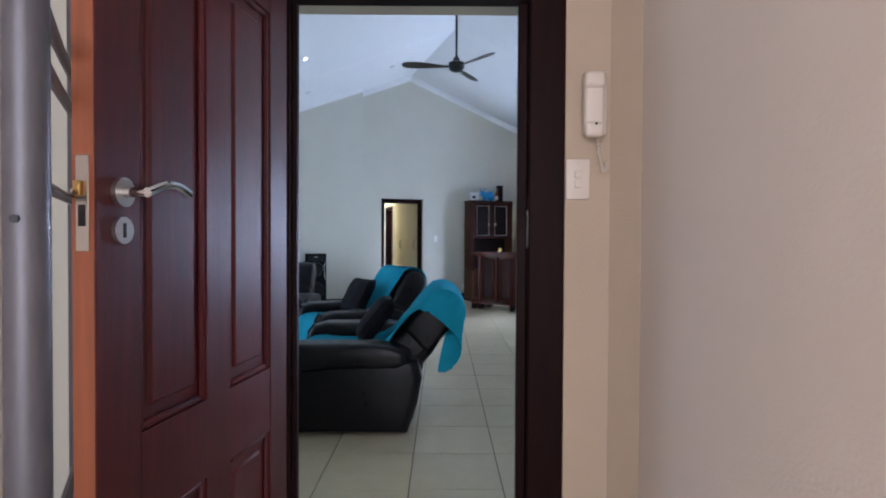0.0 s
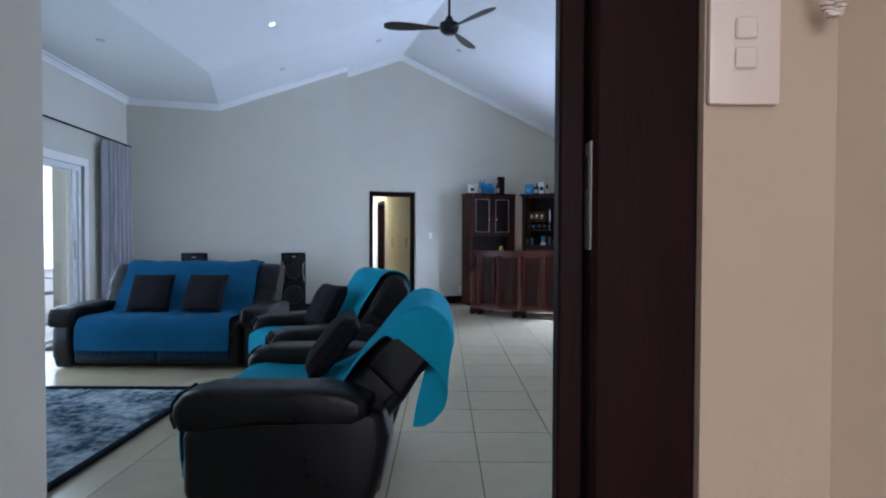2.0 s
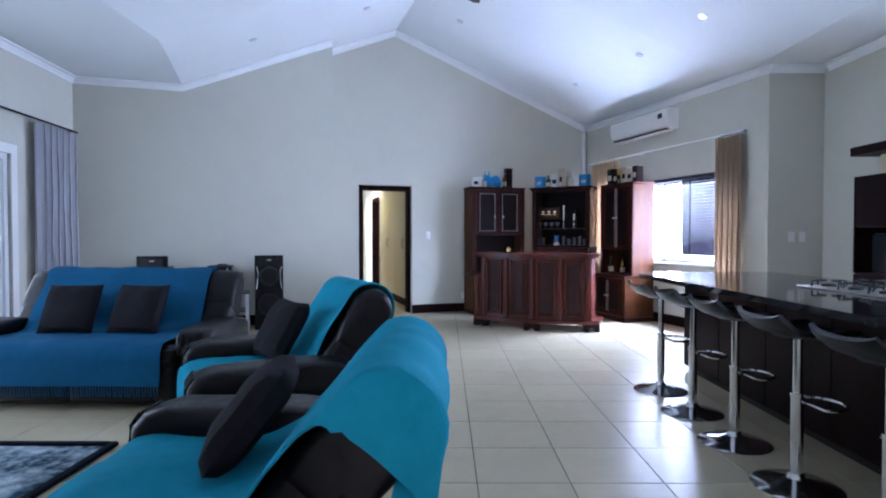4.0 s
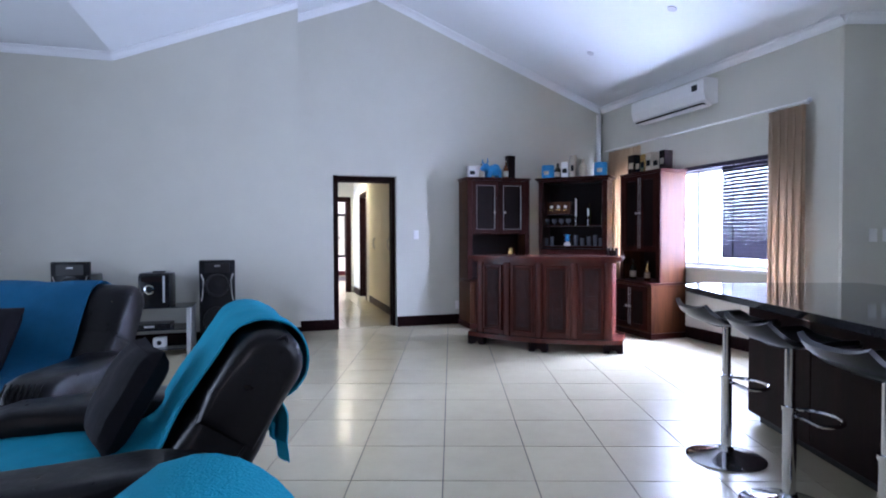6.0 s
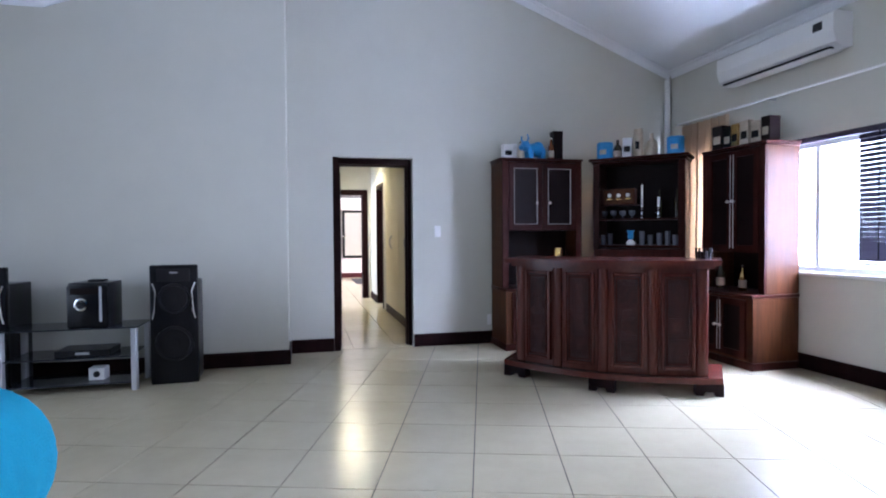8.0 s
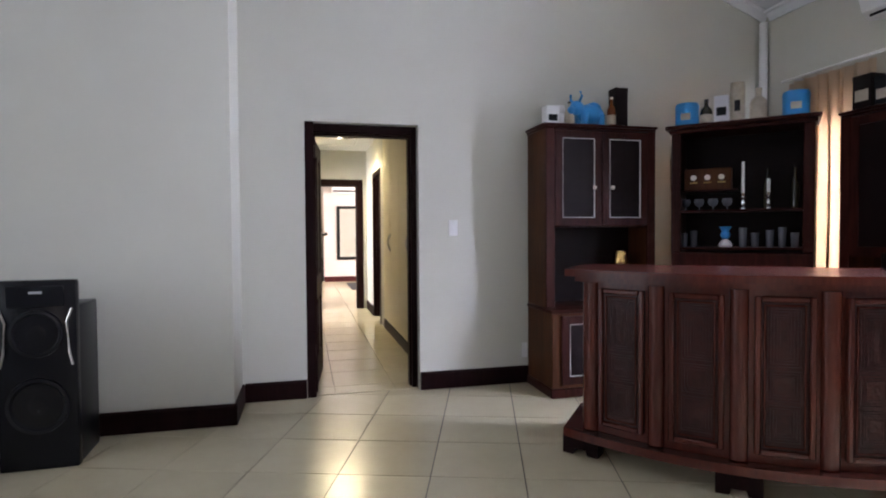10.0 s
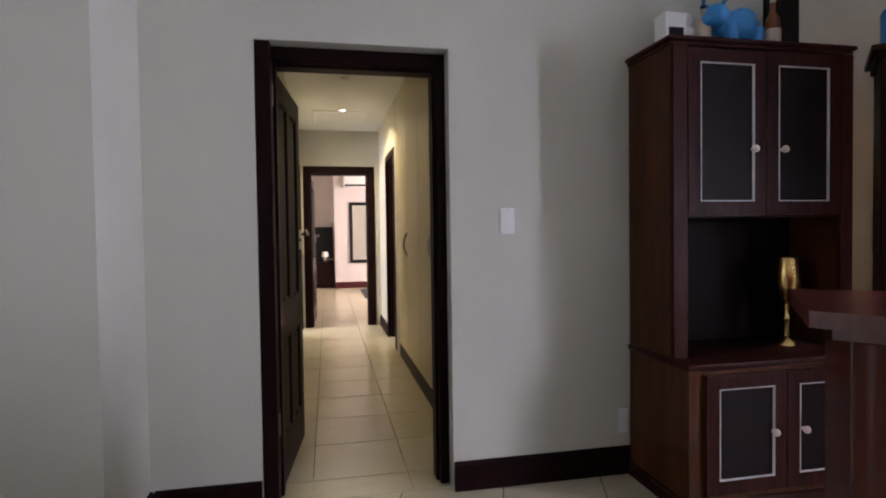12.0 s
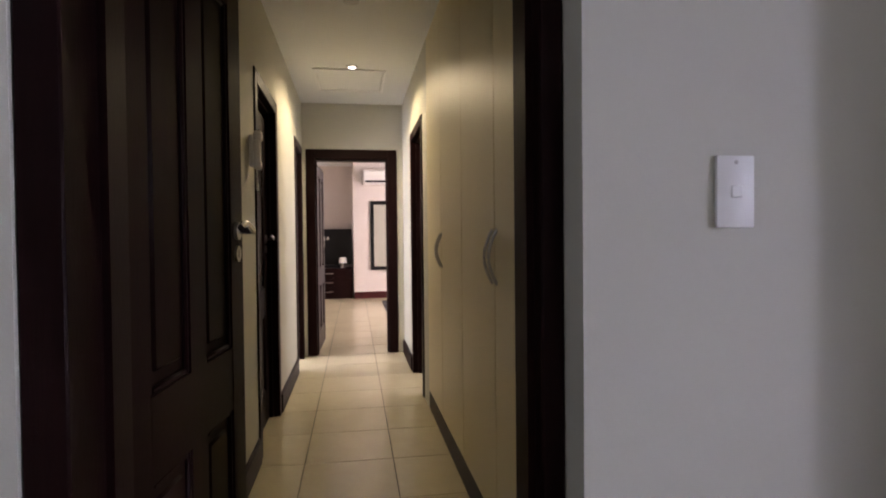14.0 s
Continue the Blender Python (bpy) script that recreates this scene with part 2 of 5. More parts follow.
def prism(bm, pts, y0, y1):
    """Extrude a polygon of (x, z) from y0 to y1."""
    a = [bm.verts.new((x, y0, z)) for x, z in pts]
    b = [bm.verts.new((x, y1, z)) for x, z in pts]
    bm.faces.new(a)
    bm.faces.new(b[::-1])
    for i in range(len(pts)):
        j = (i + 1) % len(pts)
        bm.faces.new((a[j], a[i], b[i], b[j]))
    bmesh.ops.recalc_face_normals(bm, faces=bm.faces)
    return bm


def slab(bm, pts, t):
    """A flat polygon of 3D points thickened upwards by t."""
    a = [bm.verts.new(p) for p in pts]
    b = [bm.verts.new(Vector(p) + Vector((0, 0, t))) for p in pts]
    bm.faces.new(a)
    bm.faces.new(b[::-1])
    for i in range(len(pts)):
        j = (i + 1) % len(pts)
        bm.faces.new((a[j], a[i], b[i], b[j]))
    bmesh.ops.recalc_face_normals(bm, faces=bm.faces)
    return bm


def obj(name, bm, material, smooth=False):
    me = bpy.data.meshes.new(name)
    bmesh.ops.recalc_face_normals(bm, faces=bm.faces)
    bm.to_mesh(me)
    bm.free()
    me.materials.append(material)
    if smooth:
        me.shade_smooth()
        me.set_sharp_from_angle(angle=radians(38))
    return new(name, me)


def part(name, bm, material, parent, label="", smooth=True):
    ob = obj(name, bm, material, smooth)
    ob.parent = parent
    return tagged(ob, label)


def thing(name, m, label, category, group=""):
    ob = new(name)
    ob.empty_display_size = 0.1
    ob.matrix_world = m
    return tagged(ob, label, category, group)


def single(name, bm, material, m, label, category, group="", smooth=True):
    ob = obj(name, bm, material, smooth)
    ob.matrix_world = m
    return tagged(ob, label, category, group)


def structure(name, bm, material, label, category="", m=None, smooth=False):
    ob = obj(name, bm, material, smooth)
    if m is not None:
        ob.matrix_world = m
    return tagged(ob, label, category, kind="structure")


def arc(cx, cy, r, a0, a1, n):
    return [(cx + r * math.cos(radians(a0 + (a1 - a0) * i / n)), cy + r * math.sin(radians(a0 + (a1 - a0) * i / n))) for i in range(n + 1)]


# ---- large structure ----
structure("ground", slab(nb(), [(-60, -60, -0.06), (60, -60, -0.06), (60, 60, -0.06), (-60, 60, -0.06)], 0.03), OUTGROUND, "pale paving and ground round the house", "ground")
FLOOR = structure("floor", slab(nb(), [tw(-6, -10.2, -0.03), tw(5.2, -10.2, -0.03), tw(5.2, 1.2, -0.03), (3.9, 4.2, -0.03), (-4.8, 4.2, -0.03)], 0.026), GROUT, "dark grout bed under the living room floor tiles", "floor")
CFLOOR = structure("floor_corridor", bx(-2.4, 3.2, 3.56, 14.6, -0.02, -0.001), GROUT, "dark grout bed under the corridor floor tiles", "floor")

# far wall with the corridor door
GZ, RX, SL, SR = 4.54, 0.125, 0.4042, 0.3843
E1 = Vector((-2.93, 1.2, GZ - SL * (RX + 2.93)))
RB = Vector((RX, 0.713, GZ))
E2 = Vector((3.61, 0.164, GZ - SR * (3.61 - RX)))
w = nb()
prism(w, [(-0.93, 0), (-0.463, 0), (-0.463, GZ - SL * (RX + 0.463)), (-0.93, GZ - SL * (RX + 0.93))], 3.52, 3.72)
prism(w, [(-0.463, 2.075), (0.40, 2.075), (0.40, GZ - SR * (0.40 - RX)), (RX, GZ), (-0.463, GZ - SL * (RX + 0.463))], 3.52, 3.72)
prism(w, [(0.40, 0), (3.81, 0), (3.81, GZ - SR * (3.81 - RX)), (0.40, GZ - SR * (0.40 - RX))], 3.52, 3.72)
structure("wall_far", w, WALL, "pale grey-cream plastered gable wall with a door opening", "wall")
structure("wall_step", prism(nb(), [(-5.2, 0), (-0.922, 0), (-0.922, GZ - SL * (RX + 0.922)), (-2.93, 3.305), (-5.2, 3.305)], 3.03, 3.519), WALL, "pale grey-cream plastered wall standing proud of the gable", "wall")
WY0, WY1, WZ0, WZ1 = 0.10, 2.95, 0.88, 2.05
w = nb()
for a in ((3.612, 3.81, -0.35, WY0, 0, 3.3), (3.612, 3.81, WY1, 3.519, 0, 3.3), (3.612, 3.81, WY0, WY1, 0, WZ0), (3.612, 3.81, WY0, WY1, WZ1, 3.3)):
    box(w, *a)
structure("wall_right", w, WALL, "pale plastered wall with a wide window", "wall")
w = nb()
box(w, 3.53, 4.36, 0.78, 0.98, 0, 3.4)
structure("wall_kitchen_far", w, WALL, "pale plastered kitchen end wall", "wall", TM)
w = nb()
for a in ((4.16, 4.36, -6.06, -3.6, 0, 3.4), (4.16, 4.36, -1.6, 0.779, 0, 3.4), (4.16, 4.36, -3.6, -1.6, 0, 1.2), (4.16, 4.36, -3.6, -1.6, 2.3, 3.4)):
    box(w, *a)
structure("wall_kitchen_side", w, WALL, "pale plastered kitchen side wall with a window opening", "wall", TM)

# left wall with the sliding door
LM = tile_pose(-4.96, 1.58, 0, 6.4)
w = nb()
for a in ((-0.2, 0, -1.25, 0.5, 0, 3.4), (-0.2, 0, -8.2, -4.9, 0, 3.4), (-0.2, 0, -4.9, -1.25, 2.14, 3.4)):
    box(w, *a)
structure("wall_left", w, WALL, "pale plastered wall with a wide sliding door", "wall", LM)

# entry wall, porch
structure("wall_entry_left", bx(-5.6, -0.85, -6.30, -5.99, 0, 4.6), WALL, "cream plastered wall beside the front door", "wall", TM)
structure("wall_entry_right", prism(nb(), [(-0.013, 0.0), (4.36, 0.0), (4.36, 4.6), (-0.013, 4.6)], -6.245, -5.99), WALL, "cream plastered wall beside the front door", "wall", TM)
structure("wall_entry_right_face", bx(0.06, 4.36, -6.30, -6.2455, 0, 4.6), WALL, "cream plastered wall face beside the front door", "wall", TM)
structure("wall_entry_head", bx(-0.85, -0.0135, -6.245, -5.99, 2.07, 4.6), WALL, "cream plastered wall over the front door", "wall", TM)
structure("wall_entry_head_face", bx(-0.8495, 0.0595, -6.30, -6.2455, 2.075, 4.6), WALL, "cream plastered wall face over the front door", "wall", TM)
w = nb()
v = [w.verts.new(p) for p in ((0.262, -6.302, 0), (0.262, -6.40, 0), (0.262, -9.7, 0), (0.50, -9.7, 0), (0.50, -6.302, 0))]
v2 = [w.verts.new(Vector(q.co) + Vector((0, 0, 2.7))) for q in v]
w.faces.new(v)
w.faces.new(v2)
for i in range(5):
    w.faces.new((v[i], v[(i + 1) % 5], v2[(i + 1) % 5], v2[i]))
structure("wall_porch_right", w, PORCHWALL, "pinkish plastered side wall, next to a splay added for a darker stripe", "wall", TM)
# splay is added: the turned face yields the darker stripe at the corner
structure("wall_porch_front", slab(nb(), [(0.06, -6.301, 0), (0.06, -6.318, 0), (0.196, -6.318, 0), (0.2615, -6.41, 0), (0.2615, -6.301, 0)], 2.7), TANWALL, "tan plaster strip beside the front door, splayed to darken its corner", "wall", TM)
structure("wall_porch_left", bx(-1.75, -1.55, -9.7, -6.301, 0, 2.7), PORCHWALL, "cream plastered porch side wall", "wall", TM)
# unseen back wall, added with an opening for the porch lamp
w = nb()
for a in ((-1.75, -1.3, -9.9, -9.7, 0, 2.7), (0.2, 0.5, -9.9, -9.7, 0, 2.7), (-1.3, 0.2, -9.9, -9.7, 2.45, 2.7)):
    box(w, *a)
structure("wall_porch_back_unseen", w, PORCHWALL, "unseen porch back wall with an opening added for the daylight lamp", "wall", TM)
structure("ceiling_porch", bx(-1.75, 0.5, -9.9, -6.301, 2.7, 2.8), CEIL, "white porch ceiling", "ceiling", TM)

# ceilings: a gable that bends with the house, with flat soffits at its sides
BACK = Vector((-SN, -CS, 0)) * 8.4
structure("ceiling_slope_far_left", slab(nb(), [(-2.93, 3.74, E1.z), (RX, 3.74, GZ), RB, E1], 0.06), CEIL, "white sloping ceiling board", "ceiling")
structure("ceiling_slope_far_right", slab(nb(), [(RX, 3.74, GZ), (3.61, 3.74, E2.z), E2, RB], 0.06), CEIL, "white sloping ceiling board", "ceiling")
structure("ceiling_slope_near_left", slab(nb(), [E1, RB, RB + BACK, E1 + BACK], 0.06), CEIL, "white sloping ceiling board", "ceiling")
structure("ceiling_slope_near_right", slab(nb(), [RB, E2, E2 + BACK, RB + BACK], 0.06), CEIL, "white sloping ceiling board", "ceiling")
structure("ceiling_soffit_left", slab(nb(), [(-6.4, 3.04, 3.308), (-2.93, 3.04, 3.308), (-2.93, 1.2, 3.308), E1 + BACK + Vector((0, 0, 0.003)), E1 + BACK + Vector((-4, 1.3, 0.003))], 0.06), CEIL, "white flat ceiling strip", "ceiling")
structure("ceiling_soffit_kitchen", slab(nb(), [E2, tw(3.383, -7.13, E2.z), tw(4.4, -7.13, E2.z), tw(4.4, 0.99, E2.z), tw(3.5, 0.99, E2.z)], 0.05), CEIL, "white flat ceiling over the kitchen", "ceiling")


def strip(bm, p0, p1, inward, w=0.075, h=0.085):
    """A coved cornice strip from p0 to p1 under a ceiling, with its back to a wall."""
    p0, p1 = Vector(p0), Vector(p1)
    n = Vector(inward).normalized()
    prof = [(0, 0), (0, -h), (0.012, -h), (0.02, -h * 0.7), (0.045, -h * 0.28), (w - 0.01, -0.02), (w, -0.012), (w, 0)]
    a = [bm.verts.new(p0 + n * x + Vector((0, 0, z))) for x, z in prof]
    b = [bm.verts.new(p1 + n * x + Vector((0, 0, z))) for x, z in prof]
    bm.faces.new(a)
    bm.faces.new(b[::-1])
    for i in range(len(prof)):
        j = (i + 1) % len(prof)
        bm.faces.new((a[i], a[j], b[j], b[i]))
    return bm


def zg(x):
    return GZ - (SL * (RX - x) if x < RX else SR * (x - RX)) - 0.002


for nm, p0, p1, nn in (("cornice_gable_left", (-0.92, 3.518, zg(-0.92)), (RX, 3.518, zg(RX)), (0, -1, 0)),
                       ("cornice_gable_right", (RX, 3.518, zg(RX)), (3.61, 3.518, zg(3.61)), (0, -1, 0)),
                       ("cornice_step_slope", (-2.93, 3.028, zg(-2.93)), (-0.92, 3.028, zg(-0.92)), (0, -1, 0)),
                       ("cornice_step_flat", (-5.1, 3.028, 3.305), (-2.93, 3.028, 3.305), (0, -1, 0)),
                       ("cornice_right", (3.61, 3.45, E2.z - 0.002), (3.61, -0.35, E2.z - 0.004), (-1, 0, 0))):
    structure(nm, strip(nb(), p0, p1, nn), CORNICE, "white coved plaster cornice", "cornice")
structure("cornice_left", strip(nb(), (0.002, 0.1, 3.305), (0.002, -8, 3.305), (1, 0, 0)), CORNICE, "white coved plaster cornice", "cornice", LM)
structure("cornice_kitchen", strip(nb(), (3.53, 0.778, E2.z - 0.003), (4.15, 0.778, E2.z - 0.003), (0, -1, 0)), CORNICE, "white coved plaster cornice", "cornice", TM)
structure("cornice_kitchen_side", strip(nb(), (4.158, 0.7, E2.z - 0.003), (4.158, -6, E2.z - 0.003), (-1, 0, 0)), CORNICE, "white coved plaster cornice", "cornice", TM)
structure("corner_pipe", cyl(nb(), (3.56, 3.47, 0.0), (3.56, 3.47, E2.z - 0.1), 0.035, n=14), WHITEP, "white pipe boxing in the room corner", "pipe", smooth=True)


def skirt(name, x0, y0, x1, y1, m=None, h=0.142, t=0.016, material=DARKWOOD):
    """A skirting board from (x0, y0) to (x1, y1), thickened to its left."""
    a, b = Vector((x0, y0, 0)), Vector((x1, y1, 0))
    n = Vector((-(b - a).y, (b - a).x, 0)).normalized()
    prof = [(0, 0.003), (t, 0.003), (t, h - 0.018), (t * 0.45, h - 0.004), (0, h)]
    bm = nb()
    p = [bm.verts.new(a + n * q + Vector((0, 0, z))) for q, z in prof]
    r = [bm.verts.new(b + n * q + Vector((0, 0, z))) for q, z in prof]
    bm.faces.new(p)
    bm.faces.new(r[::-1])
    for i in range(5):
        j = (i + 1) % 5
        bm.faces.new((p[i], p[j], r[j], r[i]))
    structure(name, bm, material, "dark stained wooden skirting board", "baseboard", m)


skirt("baseboard_step", -0.906, 3.028, -4.9, 3.028)
skirt("baseboard_return", -0.920, 3.518, -0.920, 3.012)
skirt("baseboard_far_left", -0.465, 3.518, -0.904, 3.518)
skirt("baseboard_far_right", 3.60, 3.518, 0.402, 3.518)
skirt("baseboard_right", 3.61, -0.35, 3.61, 3.50)
skirt("baseboard_left", 0.002, 0.1, 0.002, -1.20, LM)

# corridor
w = nb()
for a in ((-0.70, -0.50, 3.721, 5.75, 0, 2.62), (-0.70, -0.50, 6.62, 7.80, 0, 2.62), (-0.70, -0.50, 8.46, 8.54, 0, 2.62), (-0.70, -0.50, 5.75, 6.62, 2.13, 2.62), (-0.70, -0.50, 7.80, 8.46, 2.13, 2.62)):
    box(w, *a)
structure("wall_corridor_left", w, WALL, "cream plastered corridor wall with two doorways", "wall")
w = nb()
for a in ((0.53, 0.73, 6.55, 6.80, 0, 2.62), (0.53, 0.73, 7.66, 8.54, 0, 2.62), (0.53, 0.73, 6.80, 7.66, 2.13, 2.62), (1.10, 1.20, 3.721, 6.55, 0, 2.62)):
    box(w, *a)
structure("wall_corridor_right", w, WALL, "cream plastered corridor wall with a doorway", "wall")
w = nb()
for a in ((-2.3, -0.46, 8.541, 8.70, 0, 2.75), (0.47, 3.2, 8.541, 8.70, 0, 2.75), (-0.46, 0.47, 8.541, 8.70, 2.13, 2.75)):
    box(w, *a)
structure("wall_corridor_end", w, WALL, "cream plastered wall round the bedroom door", "wall")
structure("ceiling_corridor", bx(-0.70, 1.2, 3.721, 8.54, 2.60, 2.68), CEIL, "white flat corridor ceiling", "ceiling")
skirt("baseboard_corridor_left_near", -0.498, 5.74, -0.498, 3.73)
skirt("baseboard_corridor_left_far", -0.498, 7.79, -0.498, 6.63)
skirt("baseboard_corridor_right", 0.528, 7.67, 0.528, 8.53)
# rooms beside the corridor, seen only as light
w = nb()
for a in ((2.45, 2.55, 6.0, 8.54, 0, 2.7), (0.74, 2.55, 5.95, 6.0, 0, 2.7), (-2.2, -2.1, 5.2, 8.54, 0, 2.7), (-2.2, -0.7, 5.15, 5.2, 0, 2.7), (-2.2, -0.7, 7.2, 7.25, 0, 2.7)):
    box(w, *a)
structure("wall_side_rooms", w, WALL, "plain plastered walls of the side rooms", "wall")
structure("ceiling_side_room", bx(0.741, 2.55, 6.0, 8.53, 2.7, 2.75), CEIL, "plain white ceiling", "ceiling")
structure("ceiling_side_room_left", bx(-2.2, -0.701, 5.15, 8.53, 2.7, 2.75), CEIL, "plain white ceiling", "ceiling")
# bedroom
BEDWALL = mat("bedroom_plaster", (0.66, 0.60, 0.57), 0.75, vary=0.03, scale=3, bump=0.1, bscale=140)
w = nb()
for a in ((-0.0, 3.2, 14.1, 14.3, 0, 2.75), (-2.3, -0.001, 14.75, 14.9, 0, 2.75), (-0.001, 0.12, 14.301, 14.9, 0, 2.75), (-2.4, -2.3, 8.541, 14.9, 0, 2.75), (3.0, 3.2, 8.71, 10.4, 0, 2.75), (3.0, 3.2, 12.8, 14.09, 0, 2.75), (3.0, 3.2, 10.4, 12.8, 0, 0.8), (3.0, 3.2, 10.4, 12.8, 2.2, 2.75)):
    box(w, *a)
structure("wall_bedroom", w, BEDWALL, "warm white plastered bedroom walls", "wall")
structure("ceiling_bedroom", bx(-2.4, 3.2, 8.71, 14.9, 2.75, 2.8), CEIL, "white bedroom ceiling", "ceiling")
skirt("baseboard_bedroom", 3.0, 14.098, 0.0, 14.098, material=DOORWOOD)


# ---- doors and windows ----
def door_frame(name, m, width, height, depth, fw=0.066, label="dark stained wooden door frame", material=DARKWOOD, lead=0.0, fwr=0.0):
    """A frame across local x, its opening centred, front face at y=0, running to y=depth."""
    e = thing(name, m, label, "door frame")
    e["kind"] = "structure"
    hw = width / 2
    fr_ = fwr or fw
    part("jamb", bx(-hw, -hw + fw, -lead, depth, 0, height, 0.004), material, e)
    part("jamb", bx(hw - fr_, hw, 0, depth, 0, height, 0.004), material, e)
    part("head", bx(-hw + fw, hw - fr_, 0, depth, height - fw, height, 0.004), material, e)
    s = nb()
    box(s, -hw + fw, -hw + fw + 0.014, 0.045, depth, 0, height - fw)
    box(s, hw - fr_ - 0.014, hw - fr_, 0.045, depth, 0, height - fw)
    box(s, -hw + fw + 0.014, hw - fr_ - 0.014, 0.045, depth, height - fw - 0.014, height - fw)
    part("stop", s, material, e)
    return e


def panel_door(name, m, w, h, label, material=DOORWOOD, edge=None, handle=1.10, hinges=(0.2, 1.75), side=1, lock=True, lever=1):
    """A four-panel door leaf: hinge edge at x=0, runs to x=w, thickness y 0..0.042."""
    e = thing(name, m, label, "door")
    t, st = 0.042, 0.115
    mid0, mid1 = 0.70, 0.88
    bm = nb()
    box(bm, 0, st, 0, t, 0, h, 0.003)
    box(bm, w - st, w, 0, t, 0, h, 0.003)
    part("stile", bm, material, e)
    bm = nb()
    for z0, z1 in ((0, 0.21), (mid0, mid1), (h - 0.115, h)):
        box(bm, st, w - st, 0.001, t - 0.001, z0, z1)
    part("rail", bm, material, e)
    bm = nb()
    for z0, z1 in ((0.21, mid0), (mid1, h - 0.115)):
        box(bm, w / 2 - 0.05, w / 2 + 0.05, 0.001, t - 0.001, z0, z1)
    part("muntin", bm, material, e)
    for x0, x1 in ((st, w / 2 - 0.05), (w / 2 + 0.05, w - st)):
        for z0, z1 in ((0.21, mid0), (mid1, h - 0.115)):
            p = bx(x0 + 0.001, x1 - 0.001, 0.015, t - 0.015, z0 + 0.001, z1 - 0.001)
            box(p, x0 + 0.035, x1 - 0.035, 0.008, t - 0.008, z0 + 0.04, z1 - 0.04, 0.008)
            for yy in (0.004, t - 0.016):
                for q in ((x0, x0 + 0.016, z0, z1), (x1 - 0.016, x1, z0, z1), (x0 + 0.016, x1 - 0.016, z0, z0 + 0.016), (x0 + 0.016, x1 - 0.016, z1 - 0.016, z1)):
                    box(p, q[0], q[1], yy, yy + 0.012, q[2], q[3], 0.005)
            part("panel", p, material, e)
    if edge:
        part("lock_edge", bx(w, w + 0.002, 0.001, t - 0.001, 0, h), edge, e, "lighter raw wood edge")
    if lock:
        f = part("lock_plate", bx(w + 0.002, w + 0.0045, 0.009, t - 0.009, handle - 0.104, handle + 0.058, 0.001), STEEL, e, "brushed steel lock faceplate")
        bm = nb()
        box(bm, w + 0.0045, w + 0.018, 0.014, t - 0.014, handle - 0.012, handle + 0.014, 0.002)
        part("latch", bm, BRASS, f, "brass latch bolt")
        part("bolt_slot", bx(w + 0.0045, w + 0.005, 0.014, t - 0.014, handle - 0.062, handle - 0.026), BLACKP, f, "dark bolt slot")
    for s in (0, 1):
        y0 = 0.0 if s == 0 else t
        d = -1 if s == 0 else 1
        bm = nb()
        cyl(bm, (w - 0.062, y0, handle), (w - 0.062, y0 + d * 0.009, handle), 0.026, n=24)
        r = part("handle_rose", bm, STEEL, e, "round brushed steel rose")
        bm = nb()
        cyl(bm, (w - 0.062, y0 + d * 0.009, handle), (w - 0.062, y0 + d * 0.05, handle), 0.0095, n=12)
        tube(bm, [(w - 0.062 - 0.125 * q, y0 + d * 0.05, handle + 0.013 * math.sin(q * 3.6 - 0.5) + 0.006) for q in [i / 12 for i in range(13)]], 0.0095, 10)
        part("handle", bm, CHROME, r, "curved satin steel lever handle")
        bm = nb()
        cyl(bm, (w - 0.062, y0, handle - 0.068), (w - 0.062, y0 + d * 0.007, handle - 0.068), 0.024, n=24)
        k = part("keyhole_rose", bm, STEEL, e, "round steel keyhole cover")
        part("keyhole", bx(w - 0.066, w - 0.058, min(y0 + d * 0.007, y0 + d * 0.0075), max(y0 + d * 0.007, y0 + d * 0.0075), handle - 0.081, handle - 0.055), BLACKP, k, "dark keyhole")
    for z in hinges:
        part("hinge", bx(-0.012, 0.03, -0.004, -0.0005, z, z + 0.1, 0.001), STEEL, e, "steel butt hinge")
    return e


# front door: frame and the leaf swung out over the porch
e = thing("door_1", tile_pose(-0.40, -6.30), "dark stained wooden front door frame", "door frame")
e["kind"] = "structure"
for x0, x1 in ((-0.449, -0.385), (0.35, 0.459)):
    part("jamb", bx(x0, x1, -0.012, 0.054, 0, 2.07, 0.005), DARKWOOD, e)
part("stop", bx(0.321, 0.3495, 0.024, 0.054, 0, 1.995, 0.003), DARKWOOD, e)
part("stop", bx(-0.3845, -0.37, 0.024, 0.054, 0, 1.995, 0.003), DARKWOOD, e)
part("head", bx(-0.385, 0.35, -0.012, 0.054, 1.995, 2.07, 0.004), DARKWOOD, e)
k = part("strike_plate", bx(0.3475, 0.3498, -0.006, 0.018, 1.235, 1.35, 0.001), STEEL, e, "steel strike plate")
part("strike_slot", bx(0.3468, 0.3474, 0.0, 0.012, 1.30, 1.335), BLACKP, k, "dark latch slot")
panel_door("front_door", tile_pose(-0.83, -6.315, 0.01, -98), 0.78, 2.0, "red mahogany four-panel front door standing open", DOORWOOD, DOOREDGE, handle=1.33)
# corridor door
door_frame("door_2", pose(-0.032, 3.60, 0), 0.860, 2.074, 0.125, lead=0.074, fwr=0.043)
for z in (0.30, 1.81):
    part("hinge", bx(-0.3638, -0.3622, 0.004, 0.042, z, z + 0.1), STEEL, bpy.data.objects["door_2"], "steel hinge plate")
panel_door("corridor_door", pose(-0.392, 3.705, 0.008, 0, 0, 84.5), 0.745, 1.985, "dark four-panel wooden door opened against the corridor wall", DARKWOOD, handle=1.22)
# bedroom door
door_frame("door_3", pose(0.0, 8.53, 0), 0.93, 2.13, 0.18, fw=0.095)
